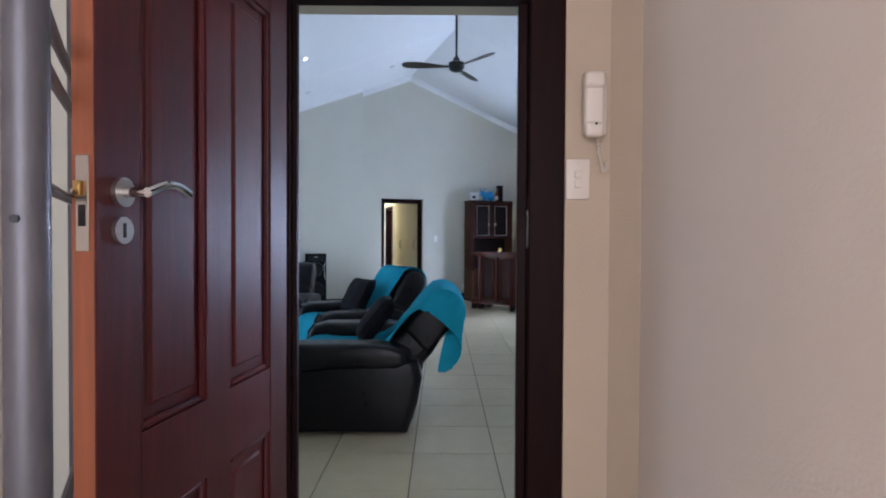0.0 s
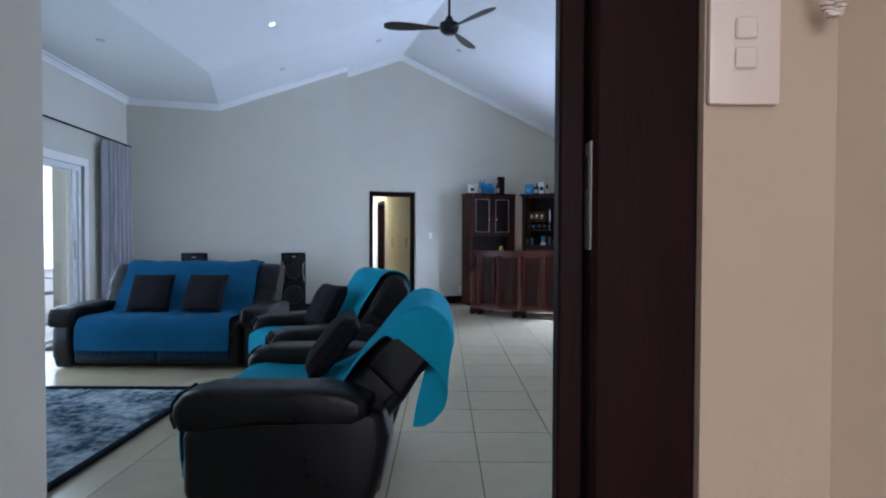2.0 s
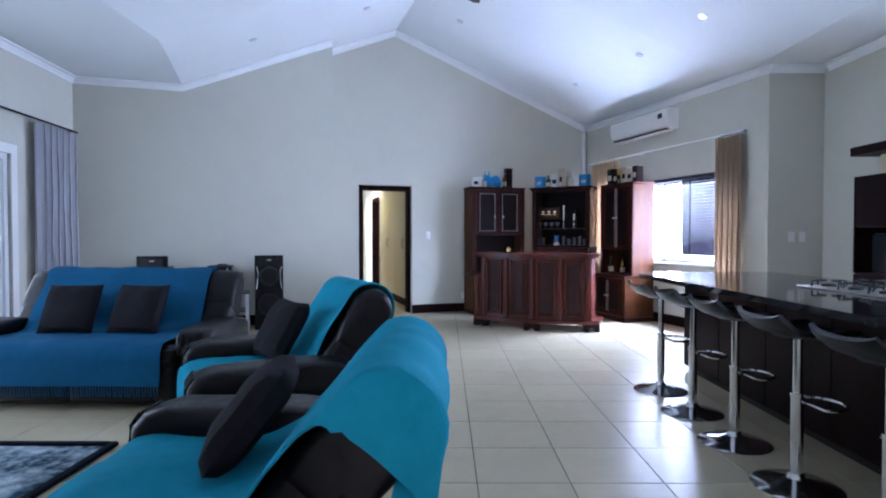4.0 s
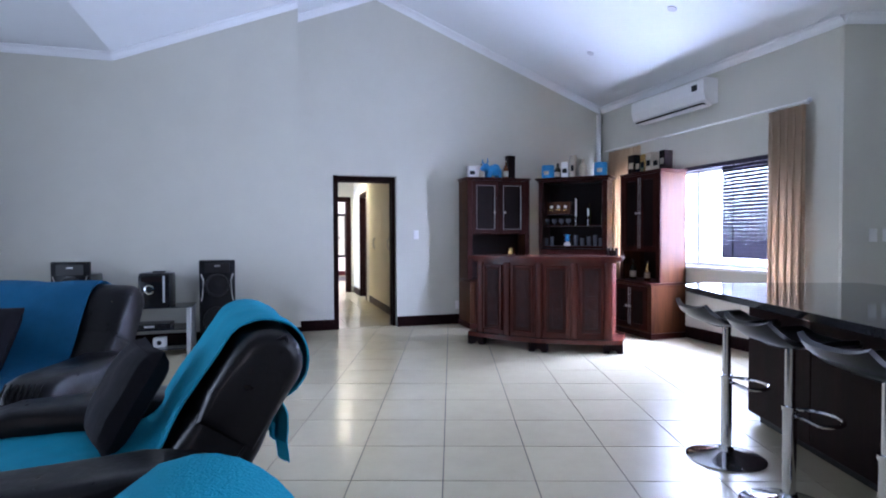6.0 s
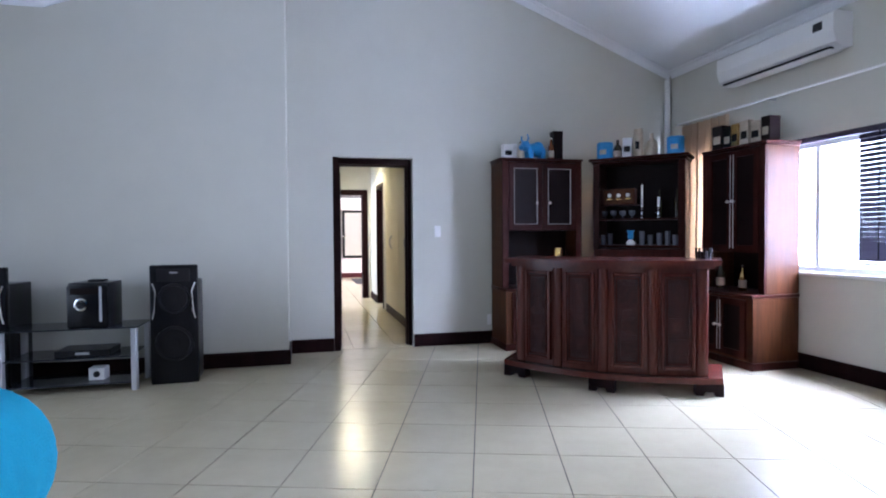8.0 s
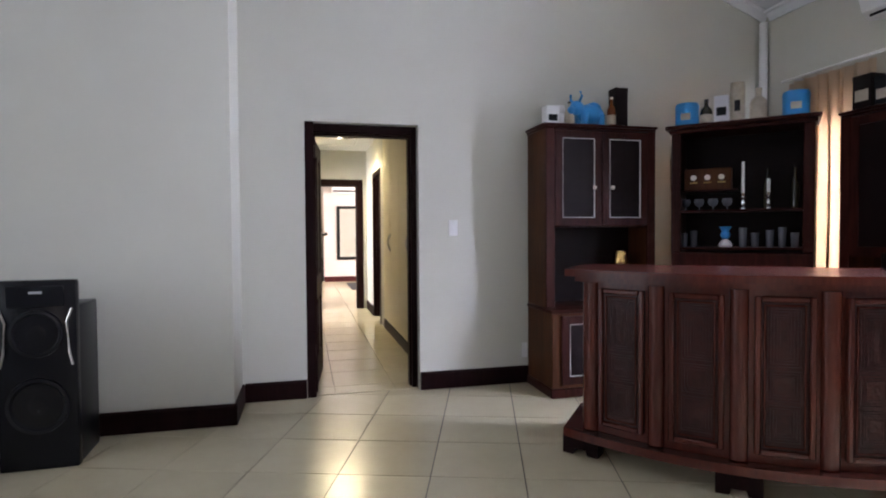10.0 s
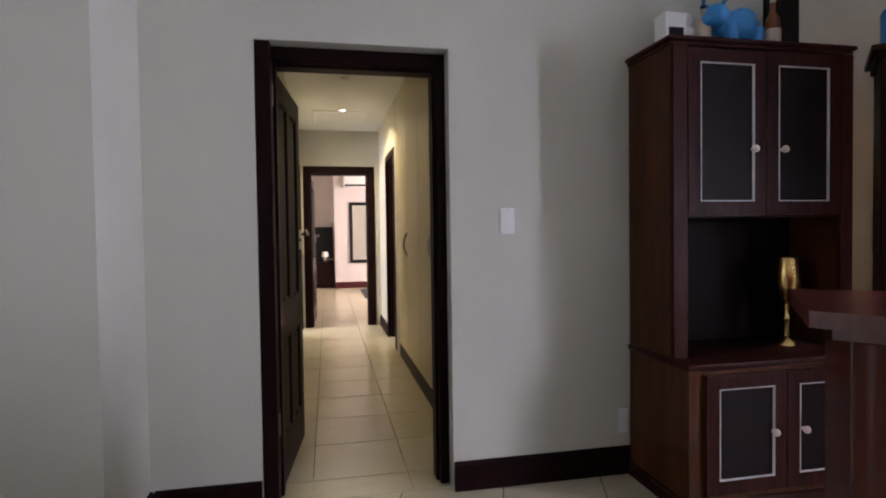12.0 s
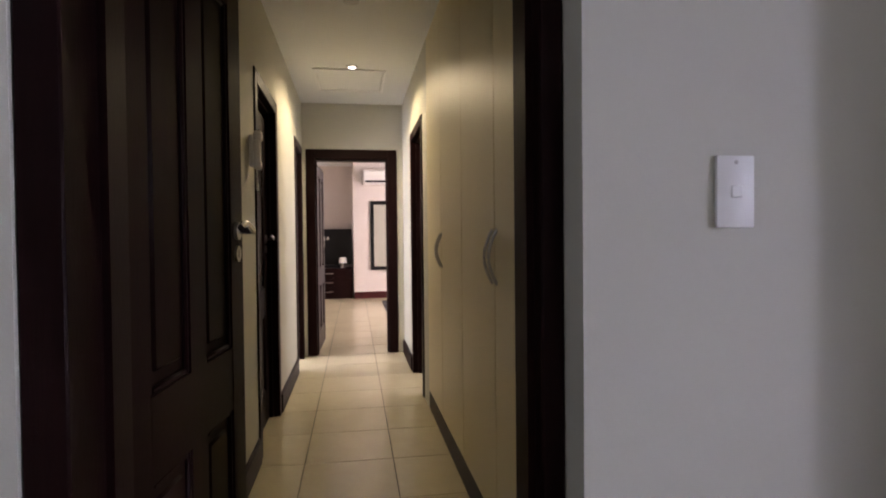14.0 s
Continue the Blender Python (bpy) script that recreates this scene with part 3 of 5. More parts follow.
panel_door("bedroom_door", pose(-0.365, 8.70, 0.008, 0, 0, 88), 0.80, 2.0, "dark four-panel wooden bedroom door standing open", DARKWOOD, handle=1.2)
# side doors along the corridor
for nm, x, y0, y1, s in (("door_4", -0.49, 5.75, 6.62, -1), ("door_5", -0.49, 7.80, 8.46, -1), ("door_6", 0.52, 6.80, 7.66, 1)):
    m = pose(x, (y0 + y1) / 2, 0, 0, 0, 90 if s < 0 else -90)
    door_frame(nm, m, y1 - y0 - 0.002, 2.13, 0.2, fw=0.075)
panel_door("side_door", pose(-0.56, 5.84, 0.008, 0, 0, 90), 0.70, 2.0, "closed dark four-panel wooden side door", DARKWOOD, handle=1.2)

# built-in corridor cupboard: cream doors
e = thing("wall_cupboard", pose(0.53, 4.0, 0), "cream built-in corridor cupboard with bow handles", "cupboard")
part("plinth", bx(0.0, 0.4, -0.26, 2.54, 0.0, 0.13, 0.003), DARKWOOD, e, "dark wooden plinth")
part("carcass", bx(0.02, 0.55, -0.26, 2.54, 0.131, 2.595), CREAMDOOR, e)
for i, (y0, y1) in enumerate(((-0.26, 0.03), (0.03, 0.63), (0.63, 1.27), (1.27, 1.91), (1.91, 2.54))):
    d = part("cupboard_door", bx(-0.002, 0.019, y0 + 0.003, y1 - 0.003, 0.135, 2.59, 0.004), CREAMDOOR, e)
    yh = (y1 - 0.035) if i in (1, 3) else (y0 + 0.035)
    bm = nb()
    tube(bm, [(-0.002 - 0.032 * math.sin(math.pi * q), yh, 1.03 + 0.2 * q) for q in [j / 10 for j in range(11)]], 0.006, 8)
    part("handle", bm, STEEL, d, "satin steel bow handle")

# right window with blind
e = thing("window_1", pose(3.61, 0, 0), "white framed window beside the bar with bright daylight", "window")
e["kind"] = "structure"
fr = nb()
for a in ((0.09, 0.15, WY0, WY1, WZ0, WZ0 + 0.05), (0.09, 0.15, WY0, WY1, WZ1 - 0.05, WZ1), (0.09, 0.15, WY0, WY0 + 0.05, WZ0 + 0.05, WZ1 - 0.05), (0.09, 0.15, WY1 - 0.05, WY1, WZ0 + 0.05, WZ1 - 0.05)):
    box(fr, *a)
part("window_frame", fr, ALU, e, "white aluminium window frame")
part("window_mullion", bx(0.09, 0.15, 1.50, 1.545, WZ0 + 0.05, WZ1 - 0.05), ALU, e, "white aluminium mullion")
part("window_sill", bx(-0.03, 0.088, WY0 - 0.03, WY1 + 0.03, WZ0 - 0.03, WZ0 + 0.004, 0.006), WHITEP, e, "white window sill")
for y0, y1 in ((WY0 + 0.05, 1.50), (1.545, WY1 - 0.05)):
    p = part("pane", bx(0.118, 0.122, y0, y1, WZ0 + 0.05, WZ1 - 0.05), GLASS, e, "clear glass pane", smooth=False)
    p.visible_shadow = False
e = thing("venetian_blind", pose(3.60, 0, 0), "dark wooden venetian blind half covering the window", "blind")
part("head_rail", bx(0.01, 0.06, 0.05, 1.66, 2.035, 2.085, 0.004), BLIND, e)
sl = bx(-0.022, 0.022, 0.06, 1.085, -0.0012, 0.0012)
bmesh.ops.rotate(sl, matrix=Matrix.Rotation(radians(-60), 3, "Y"), verts=sl.verts)
me = bpy.data.meshes.new("slat")
sl.to_mesh(me)
sl.free()
me.materials.append(BLIND)
for i in range(26):
    s = new("slat", me)
    s.parent = e
    s.location = (0.035, 0, 2.012 - 0.0398 * i)
part("bottom_rail", bx(0.015, 0.055, 0.06, 1.085, 0.968, 0.985, 0.003), BLIND, e)
for y in (0.25, 0.9):
    part("ladder_cord", bx(0.012, 0.014, y - 0.006, y + 0.006, 0.98, 2.04), GREYP, e)

# sliding door
e = thing("window_2", LM, "white aluminium sliding patio door standing bright", "sliding door")
e["kind"] = "structure"
part("window_frame", box(box(box(bx(-0.14, -0.03, -4.9, -1.25, 2.07, 2.14), -0.14, -0.03, -1.31, -1.25, 0.0, 2.07), -0.14, -0.03, -4.9, -4.84, 0, 2.07), -0.14, -0.03, -4.84, -1.31, 0, 0.03), ALU, e)
part("door_stile", bx(-0.09, -0.05, -1.42, -1.33, 0.03, 2.07, 0.004), ALU, e, "white sliding door stile")
part("door_stile", bx(-0.13, -0.095, -2.95, -2.87, 0.03, 2.07, 0.004), ALU, e)
part("pull_handle", bx(-0.05, -0.03, -1.40, -1.375, 0.95, 1.2, 0.004), SILVERP, e)
p = part("pane", bx(-0.114, -0.110, -2.87, -1.42, 0.06, 2.06), GLASS, e, smooth=False)
p.visible_shadow = False
structure("window_trim", box(bx(-0.03, 0.012, -1.25, -1.15, 0.0, 2.24), -0.03, 0.012, -4.9, -1.25, 2.14, 2.24), WHITEP, "white plaster surround of the sliding door", "trim", LM)
# bright distance outside the openings
structure("backdrop_patio", bx(-9.0, -8.9, -14, 45, -0.02, 12), OUTBRIGHT, "overexposed bright garden beyond the patio", "backdrop", LM)
structure("backdrop_window", bx(6.0, 6.1, -3, 6.5, -0.02, 6), OUTBRIGHT, "overexposed bright daylight outside the window", "backdrop")
structure("backdrop_bedroom", bx(5.0, 5.1, 8, 15, -0.02, 5), OUTBRIGHT, "overexposed bright daylight outside the bedroom", "backdrop")


# ---- seating ----
def rounded(bm, x0, x1, y0, y1, z0, z1, r, m=None, seg=4):
    return box(bm, x0, x1, y0, y1, z0, z1, r, seg, m)


def lean(y, z, deg):
    return Matrix.Translation((0, y, z)) @ Matrix.Rotation(radians(deg), 4, "X")


def on_back(y, s, deg):
    """A point of a backrest leaning by deg: y across its thickness, s along its height."""
    c, n = math.cos(radians(deg)), math.sin(radians(deg))
    return (0.24 + y * c + s * n, 0.33 - y * n + s * c)


def padded(bm, x0, x1, prof, bulge=0.02, n=8, edge=0.045):
    """A stuffed pad: a closed (y, z) outline carried from x0 to x1, rounded at its ends and swelling in the middle."""
    cy, cz = sum(p[0] for p in prof) / len(prof), sum(p[1] for p in prof) / len(prof)
    ends = [edge * (1 - math.cos(radians(a))) for a in (0, 22, 45, 68)]
    xs = [x0 + d for d in ends] + [x0 + edge + (x1 - x0 - 2 * edge) * i / n for i in range(n + 1)] + [x1 - d for d in reversed(ends)]
    rings = []
    for x in xs:
        d = min(x - x0, x1 - x, edge)
        q = (2 * x - x0 - x1) / (x1 - x0)
        k = bulge * (1 - q ** 4) - edge + math.sqrt(max(0.0, edge * edge - (edge - d) ** 2))
        row = []
        for y, z in prof:
            h = math.hypot(y - cy, z - cz)
            row.append(bm.verts.new((x, y + (y - cy) / h * k, z + (z - cz) / h * k)))
        rings.append(row)
    m = len(prof)
    for a, b in zip(rings, rings[1:]):
        for j in range(m):
            bm.faces.new((a[j], a[(j + 1) % m], b[(j + 1) % m], b[j]))
    bm.faces.new(rings[0][::-1])
    bm.faces.new(rings[-1])
    return bm


def recliner(name, m, width, seats, label, deg=31, reach=0.03):
    """Leather recliner facing local -y; its base is centred on the origin, its back leans by deg."""
    e = thing(name, m, label, "armchair" if seats == 1 else "sofa")
    hw, aw = width / 2, 0.23
    part("base", rounded(nb(), -hw + aw - 0.02, hw - aw + 0.02, -0.38, 0.40, 0.03, 0.30, 0.03), LEATHER, e)
    for s in (-1, 1):
        x0, x1 = min(s * hw, s * (hw - aw)), max(s * hw, s * (hw - aw))
        bm = nb()
        side = [(-0.40, 0.02), (0.36, 0.02), (0.42, 0.20), (0.45, 0.36), (0.42, 0.47), (0.30, 0.50), (-0.38, 0.48), (-0.44, 0.36), (-0.44, 0.12)]
        padded(bm, x0 + 0.012, x1 - 0.012, side, 0.012)
        a = part("arm_side", bm, LEATHER, e)
        cap = [(-0.45, 0.40), (-0.475, 0.45), (-0.47, 0.51), (-0.43, 0.555), (-0.34, 0.578), (-0.10, 0.572), (0.14, 0.582), (0.28, 0.565), (0.36, 0.53), (0.37, 0.47), (0.30, 0.435), (-0.10, 0.43), (-0.38, 0.40)]
        part("armrest", padded(nb(), x0 - 0.012, x1 + 0.012, cap, 0.016, 12), LEATHER, e, "stuffed leather arm pad")
        bm = nb()
        for k in range(7):
            q = x0 + 0.03 + (x1 - x0 - 0.06) * k / 6
            tube(bm, [(q, -0.478, 0.405), (q, -0.496, 0.45), (q, -0.492, 0.51), (q, -0.455, 0.562)], 0.006, 6)
        part("arm_pleats", bm, LEATHER, a)
    sw = (width - 2 * aw) / seats
    for i in range(seats):
        x0, x1 = -hw + aw + sw * i, -hw + aw + sw * (i + 1)
        b0 = x0 - (reach if i == 0 else -0.005)
        b1 = x1 + (reach if i == seats - 1 else -0.005)
        seat = [(-0.45, 0.28), (-0.48, 0.36), (-0.45, 0.43), (-0.36, 0.455), (0.0, 0.45), (0.22, 0.44), (0.24, 0.30), (0.0, 0.26)]
        part("seat", padded(nb(), x0 + 0.006, x1 - 0.006, seat, 0.014), LEATHER, e)
        part("footrest", rounded(nb(), x0 + 0.01, x1 - 0.01, -0.47, -0.40, 0.06, 0.33, 0.03), LEATHER, e)
        lower = [on_back(-0.12, 0.04, deg), on_back(-0.145, 0.14, deg), on_back(-0.13, 0.30, deg), on_back(-0.11, 0.52, deg), on_back(0.0, 0.60, deg), on_back(0.09, 0.50, deg), on_back(0.115, 0.30, deg), on_back(0.115, 0.10, deg), on_back(0.08, -0.15, deg), on_back(-0.08, -0.06, deg)]
        part("lumbar_pad", padded(nb(), b0 + 0.012, b1 - 0.012, lower, 0.008), LEATHER, e)
        top = [on_back(-0.01 + 0.115 * math.cos(radians(a)), 0.565 + 0.115 * math.sin(radians(a)), deg) for a in range(0, 181, 20)]
        upper = top + [on_back(-0.135, 0.40, deg), on_back(-0.12, 0.30, deg), on_back(0.09, 0.28, deg)]
        bk = part("backrest", padded(nb(), b0, b1, upper, 0.012, 12), LEATHER, e)
        for xs in (b0 + 0.012, b1 - 0.012):
            bm = tube(nb(), [(xs, *on_back(0.03, 0.02, deg)), (xs, *on_back(0.06, 0.3, deg)), (xs, *on_back(0.07, 0.58, deg)), (xs, *on_back(-0.01, 0.675, deg)), (xs, *on_back(-0.10, 0.58, deg))], 0.008, 6)
            part("piping", bm, LEATHER, bk, "shiny leather piping")
    for x in (-hw + 0.1, hw - 0.1):
        for y in (-0.34, 0.34):
            part("foot", cyl(nb(), (x, y, 0), (x, y, 0.03), 0.025, n=10), BLACKP, e)
    return e


def throw(name, m, deg, x0, x1, material, label, hem, front=0.20, fringe=(True, True), seed=0.0, sag=0.012, spill=0.0):
    """A knitted throw over seat and back of a recliner, x0 to x1; hem: how low it hangs behind at x0 and at x1.
    spill: how far it falls over the end of the back at x1."""
    e = thing(name, m, label, "throw blanket")
    arcp = [on_back(-0.01 + 0.14 * math.cos(radians(a)), 0.565 + 0.14 * math.sin(radians(a)), deg) for a in range(170, -41, -15)]
    prof = [(-0.505, front), (-0.51, 0.34), (-0.485, 0.43), (-0.38, 0.478), (0.0, 0.472), on_back(-0.165, 0.13, deg), on_back(-0.165, 0.30, deg)] + arcp
    pts = [Vector((0, y, z)) for y, z in prof]
    ln = [0.0]
    for a, b in zip(pts, pts[1:]):
        ln.append(ln[-1] + (b - a).length)
    ny, nx, nh = 66, 34, 22
    rows = []
    for i in range(ny + 1):
        d = ln[-1] * i / ny
        k = min(max(j for j in range(len(pts)) if ln[j] <= d + 1e-9), len(pts) - 2)
        f = (d - ln[k]) / (ln[k + 1] - ln[k])
        p0, p1, p2, p3 = pts[max(k - 1, 0)], pts[k], pts[k + 1], pts[min(k + 2, len(pts) - 1)]
        rows.append(0.5 * ((2 * p1) + (p2 - p0) * f + (2 * p0 - 5 * p1 + 4 * p2 - p3) * f * f + (3 * p1 - p0 - 3 * p2 + p3) * f ** 3))
    bm = nb()
    grid = []
    for i, p in enumerate(rows):
        t = (rows[min(i + 1, ny)] - rows[max(i - 1, 0)]).normalized()
        nrm = Vector((0, -t.z, t.y))
        row = []
        for j in range(nx + 1):
            q = j / nx
            w = min(1.0, max(0.0, (i / ny - 0.62) / 0.22))
            x = x0 + (x1 + spill * w * w * (3 - 2 * w) - x0) * q + 0.022 * noise.noise((i * 0.10, seed, 3.0 * (q > 0.5)))
            over = max(0.0, x - x1) if spill else 0.0
            drop = over * over / (over + 0.05)
            off = sag * (1.0 + noise.noise((x * 4 + seed, i * 0.08, seed)) + 0.5 * noise.noise((x * 13, i * 0.22, seed + 9)))
            off += sag * 0.8 * max(0.0, noise.noise((x * 7 + i * 0.16, i * 0.05 - x * 2, seed + 4))) * min(1.0, i / 20)
            row.append(bm.verts.new(p + nrm * off + Vector((x - 0.85 * drop, -0.12 * drop, -drop))))
        grid.append(row)
    last = [v.co.copy() for v in grid[-1]]
    for i in range(1, nh + 1):
        f = i / nh
        row = []
        for j in range(nx + 1):
            q = j / nx
            a = last[j]
            z1 = hem[0] + (hem[1] - hem[0]) * q + 0.012 * noise.noise((q * 4, seed, 1))
            fold = 0.022 * math.sin(q * 15 + seed + 1.3 * noise.noise((q * 3, f, seed))) * f ** 0.7
            x = a.x + (0.5 - q) * 0.10 * f + 0.012 * noise.noise((f * 3, q * 5, seed + 2))
            row.append(bm.verts.new((x, a.y + 0.02 * math.sin(min(1.0, 2.5 * f) * 1.6) + fold, a.z + (z1 - a.z) * f)))
        grid.append(row)
    for i in range(len(grid) - 1):
        for j in range(nx):
            bm.faces.new((grid[i][j], grid[i][j + 1], grid[i + 1][j + 1], grid[i + 1][j]))
    ends = [[v.co.copy() for v in grid[0]], [v.co.copy() for v in grid[-1]]]
    bmesh.ops.recalc_face_normals(bm, faces=bm.faces)
    bmesh.ops.solidify(bm, geom=bm.faces[:], thickness=0.006)
    part("cloth", bm, material, e)
    for k in (0, 1):
        if fringe[k]:
            bm = nb()
            for a, b in zip(ends[k], ends[k][1:]):
                for f in (0.2, 0.7):
                    p = a.lerp(b, f)
                    tube(bm, [p, p + Vector((0.006 * noise.noise(p * 40), 0.004, -0.035)), p + Vector((0.012 * noise.noise(p * 50), 0.008, -0.075))], 0.0035, 5)
            part("fringe", bm, material, e, "tasselled fringe")
    return e


def cushion(name, m, s, material, label):
    bm = nb()
    n = 14
    g = {}
    for side in (1, -1):
        for i in range(n + 1):
            for j in range(n + 1):
                a, b = 2 * i / n - 1, 2 * j / n - 1
                t = (max(0.0, 1 - a ** 4) * max(0.0, 1 - b ** 4)) ** 0.5
                pin = 1 - 0.06 * (1 - abs(a)) * (abs(b) > 0.99) - 0.06 * (1 - abs(b)) * (abs(a) > 0.99)
                if t == 0 and side == -1:
                    g[side, i, j] = g[1, i, j]
                else:
                    g[side, i, j] = bm.verts.new((a * s * pin, side * 0.075 * t * (1 + 0.15 * noise.noise((a * 2, b * 2, side))), b * s * pin))
    for side in (1, -1):
        for i in range(n):
            for j in range(n):
                q = [g[side, i, j], g[side, i + 1, j], g[side, i + 1, j + 1], g[side, i, j + 1]]
                if len(set(q)) == 4:
                    bm.faces.new(q)
    return single(name, bm, material, m, label, "cushion")


C1 = tile_pose(-0.90, -3.89, 0, -90)
recliner("recliner_chair", C1, 1.18, 1, "black leather recliner with a turquoise throw over it", 39, 0.06)
throw("throw_blanket", C1, 39, -0.42, 0.42, THROW, "turquoise knitted throw draped over the leather recliner", (0.62, 0.45), seed=1.3, sag=0.014, spill=0.28)
cushion("cushion", C1 @ pose(-0.10, 0.085, 0.66, -38, 0, 8), 0.195, PILLOW, "dark square cushion on the turquoise throw")
C2 = tile_pose(-1.20, -2.30, 0, -64)
recliner("recliner_chair", C2, 1.08, 1, "black leather recliner with a turquoise throw and a dark cushion", 31, 0.06)
throw("throw_blanket", C2, 31, -0.40, 0.29, THROW, "turquoise knitted throw draped over the second recliner", (0.52, 0.50), seed=4.1)
cushion("cushion", C2 @ pose(-0.10, 0.06, 0.67, -30, 0, 12), 0.20, PILLOW, "charcoal square cushion leaning in the recliner")
S2 = tile_pose(-2.87, -1.22, 0, 0)
recliner("recliner_sofa", S2, 2.02, 2, "black leather two-seat recliner sofa under a blue throw", 29, 0.12)
throw("throw_blanket", S2, 29, -0.74, 0.68, THROWD, "wide blue throw covering the sofa seat and back", (0.6, 0.6), 0.19, (True, False), seed=7.7)
cushion("cushion", S2 @ pose(-0.31, 0.05, 0.67, -29, 0, 4), 0.21, PILLOW, "charcoal square cushion on the blue throw")
cushion("cushion", S2 @ pose(0.24, 0.05, 0.67, -29, 0, -5), 0.21, PILLOW, "charcoal square cushion on the blue throw")

# rugs
RUG = mat("blue_grey_shag", (0.40, 0.47, 0.52), 0.95, vary=0.3, scale=15, bump=1.0, bscale=60, colour2=(0.025, 0.055, 0.085), spec=0.05, lo=0.82, hi=1.2)
bm = nb()
nx, ny = 60, 64
vv = [[bm.verts.new((-1.12 + 2.24 * i / nx + 0.012 * noise.noise((i, j * 0.3, 0)) * (i in (0, nx)), -1.2 + 2.4 * j / ny, 0.004 + (0.016 + 0.009 * noise.noise((i * 0.7, j * 0.7, 3))) * (0 < i < nx and 0 < j < ny))) for j in range(ny + 1)] for i in range(nx + 1)]
for i in range(nx):
    for j in range(ny):
        bm.faces.new((vv[i][j], vv[i + 1][j], vv[i + 1][j + 1], vv[i][j + 1]))
rug = single("rug", bm, RUG, tile_pose(-3.26, -3.58), "mottled blue-grey shaggy rug with a dark border", "rug")
RUGEDGE = mat("dark_rug_binding", (0.014, 0.018, 0.026), 0.95, vary=0.2, scale=30, bump=0.6, bscale=90, spec=0.05)
bm = nb()
for q in ((-1.15, -1.105, -1.23, 1.23), (1.105, 1.15, -1.23, 1.23), (-1.105, 1.105, -1.23, -1.185), (-1.105, 1.105, 1.185, 1.23)):
    box(bm, q[0], q[1], q[2], q[3], 0.003, 0.031, 0.008)
part("rug_border", bm, RUGEDGE, rug, "dark bound border")
MATM = mat("dark_doormat", (0.03, 0.028, 0.03), 0.95, vary=0.2, scale=30, bump=0.6, bscale=120)
single("door_mat", bx(-0.45, 0.45, -0.28, 0.28, 0.002, 0.018, 0.006), MATM, tile_pose(-4.35, -0.35, 0, 96), "small dark mat by the sliding door", "mat")

# ---- kitchen island and stools ----
e = thing("kitchen_island", tile_pose(0, 0), "dark kitchen island with a glossy black granite top", "island")
part("cabinet_body", bx(2.07, 2.95, -4.45, -0.44, 0.06, 0.87, 0.003), DARKWOOD, e)
part("plinth", bx(2.12, 2.90, -4.40, -0.50, 0.0, 0.059), BLACKP, e)
for i in range(6):
    part("back_panel", bx(2.062, 2.0695, -4.44 + 0.666 * i, -4.44 + 0.666 * i + 0.655, 0.07, 0.865, 0.002), DARKWOOD, e)
bm = nb()
pts = [(1.64, -4.65), (3.0, -4.65), (3.0, -0.20)] + [(1.94 - 0.30 * math.sin(radians(a)), -0.50 + 0.30 * math.cos(radians(a))) for a in range(0, 91, 10)]
slab(bm, [(x, y, 0.872) for x, y in pts], 0.038)
part("worktop", bm, GRANITE, e, "polished black granite worktop")

e = thing("gas_hob", tile_pose(2.52, -2.2, 0.910), "stainless gas hob with black pan supports", "hob")
part("tray", bx(-0.28, 0.28, -0.38, 0.38, 0, 0.012, 0.005), STEEL, e)
for x in (-0.14, 0.14):
    for y in (-0.25, 0, 0.25):
        bm = lathe(nb(), [(0.0, 0.012), (0.045, 0.012), (0.045, 0.026), (0.03, 0.032), (0.0, 0.032)], 16, (x, y, 0))
        b = part("burner", bm, BLACKP, e)
        bm = nb()
        for a in range(4):
            c, s = math.cos(a * math.pi / 2), math.sin(a * math.pi / 2)
            tube(bm, [(x + 0.025 * c, y + 0.025 * s, 0.05), (x + 0.11 * c, y + 0.11 * s, 0.05), (x + 0.115 * c, y + 0.115 * s, 0.013)], 0.006, 6)
        part("pan_support", bm, BLACKP, b)


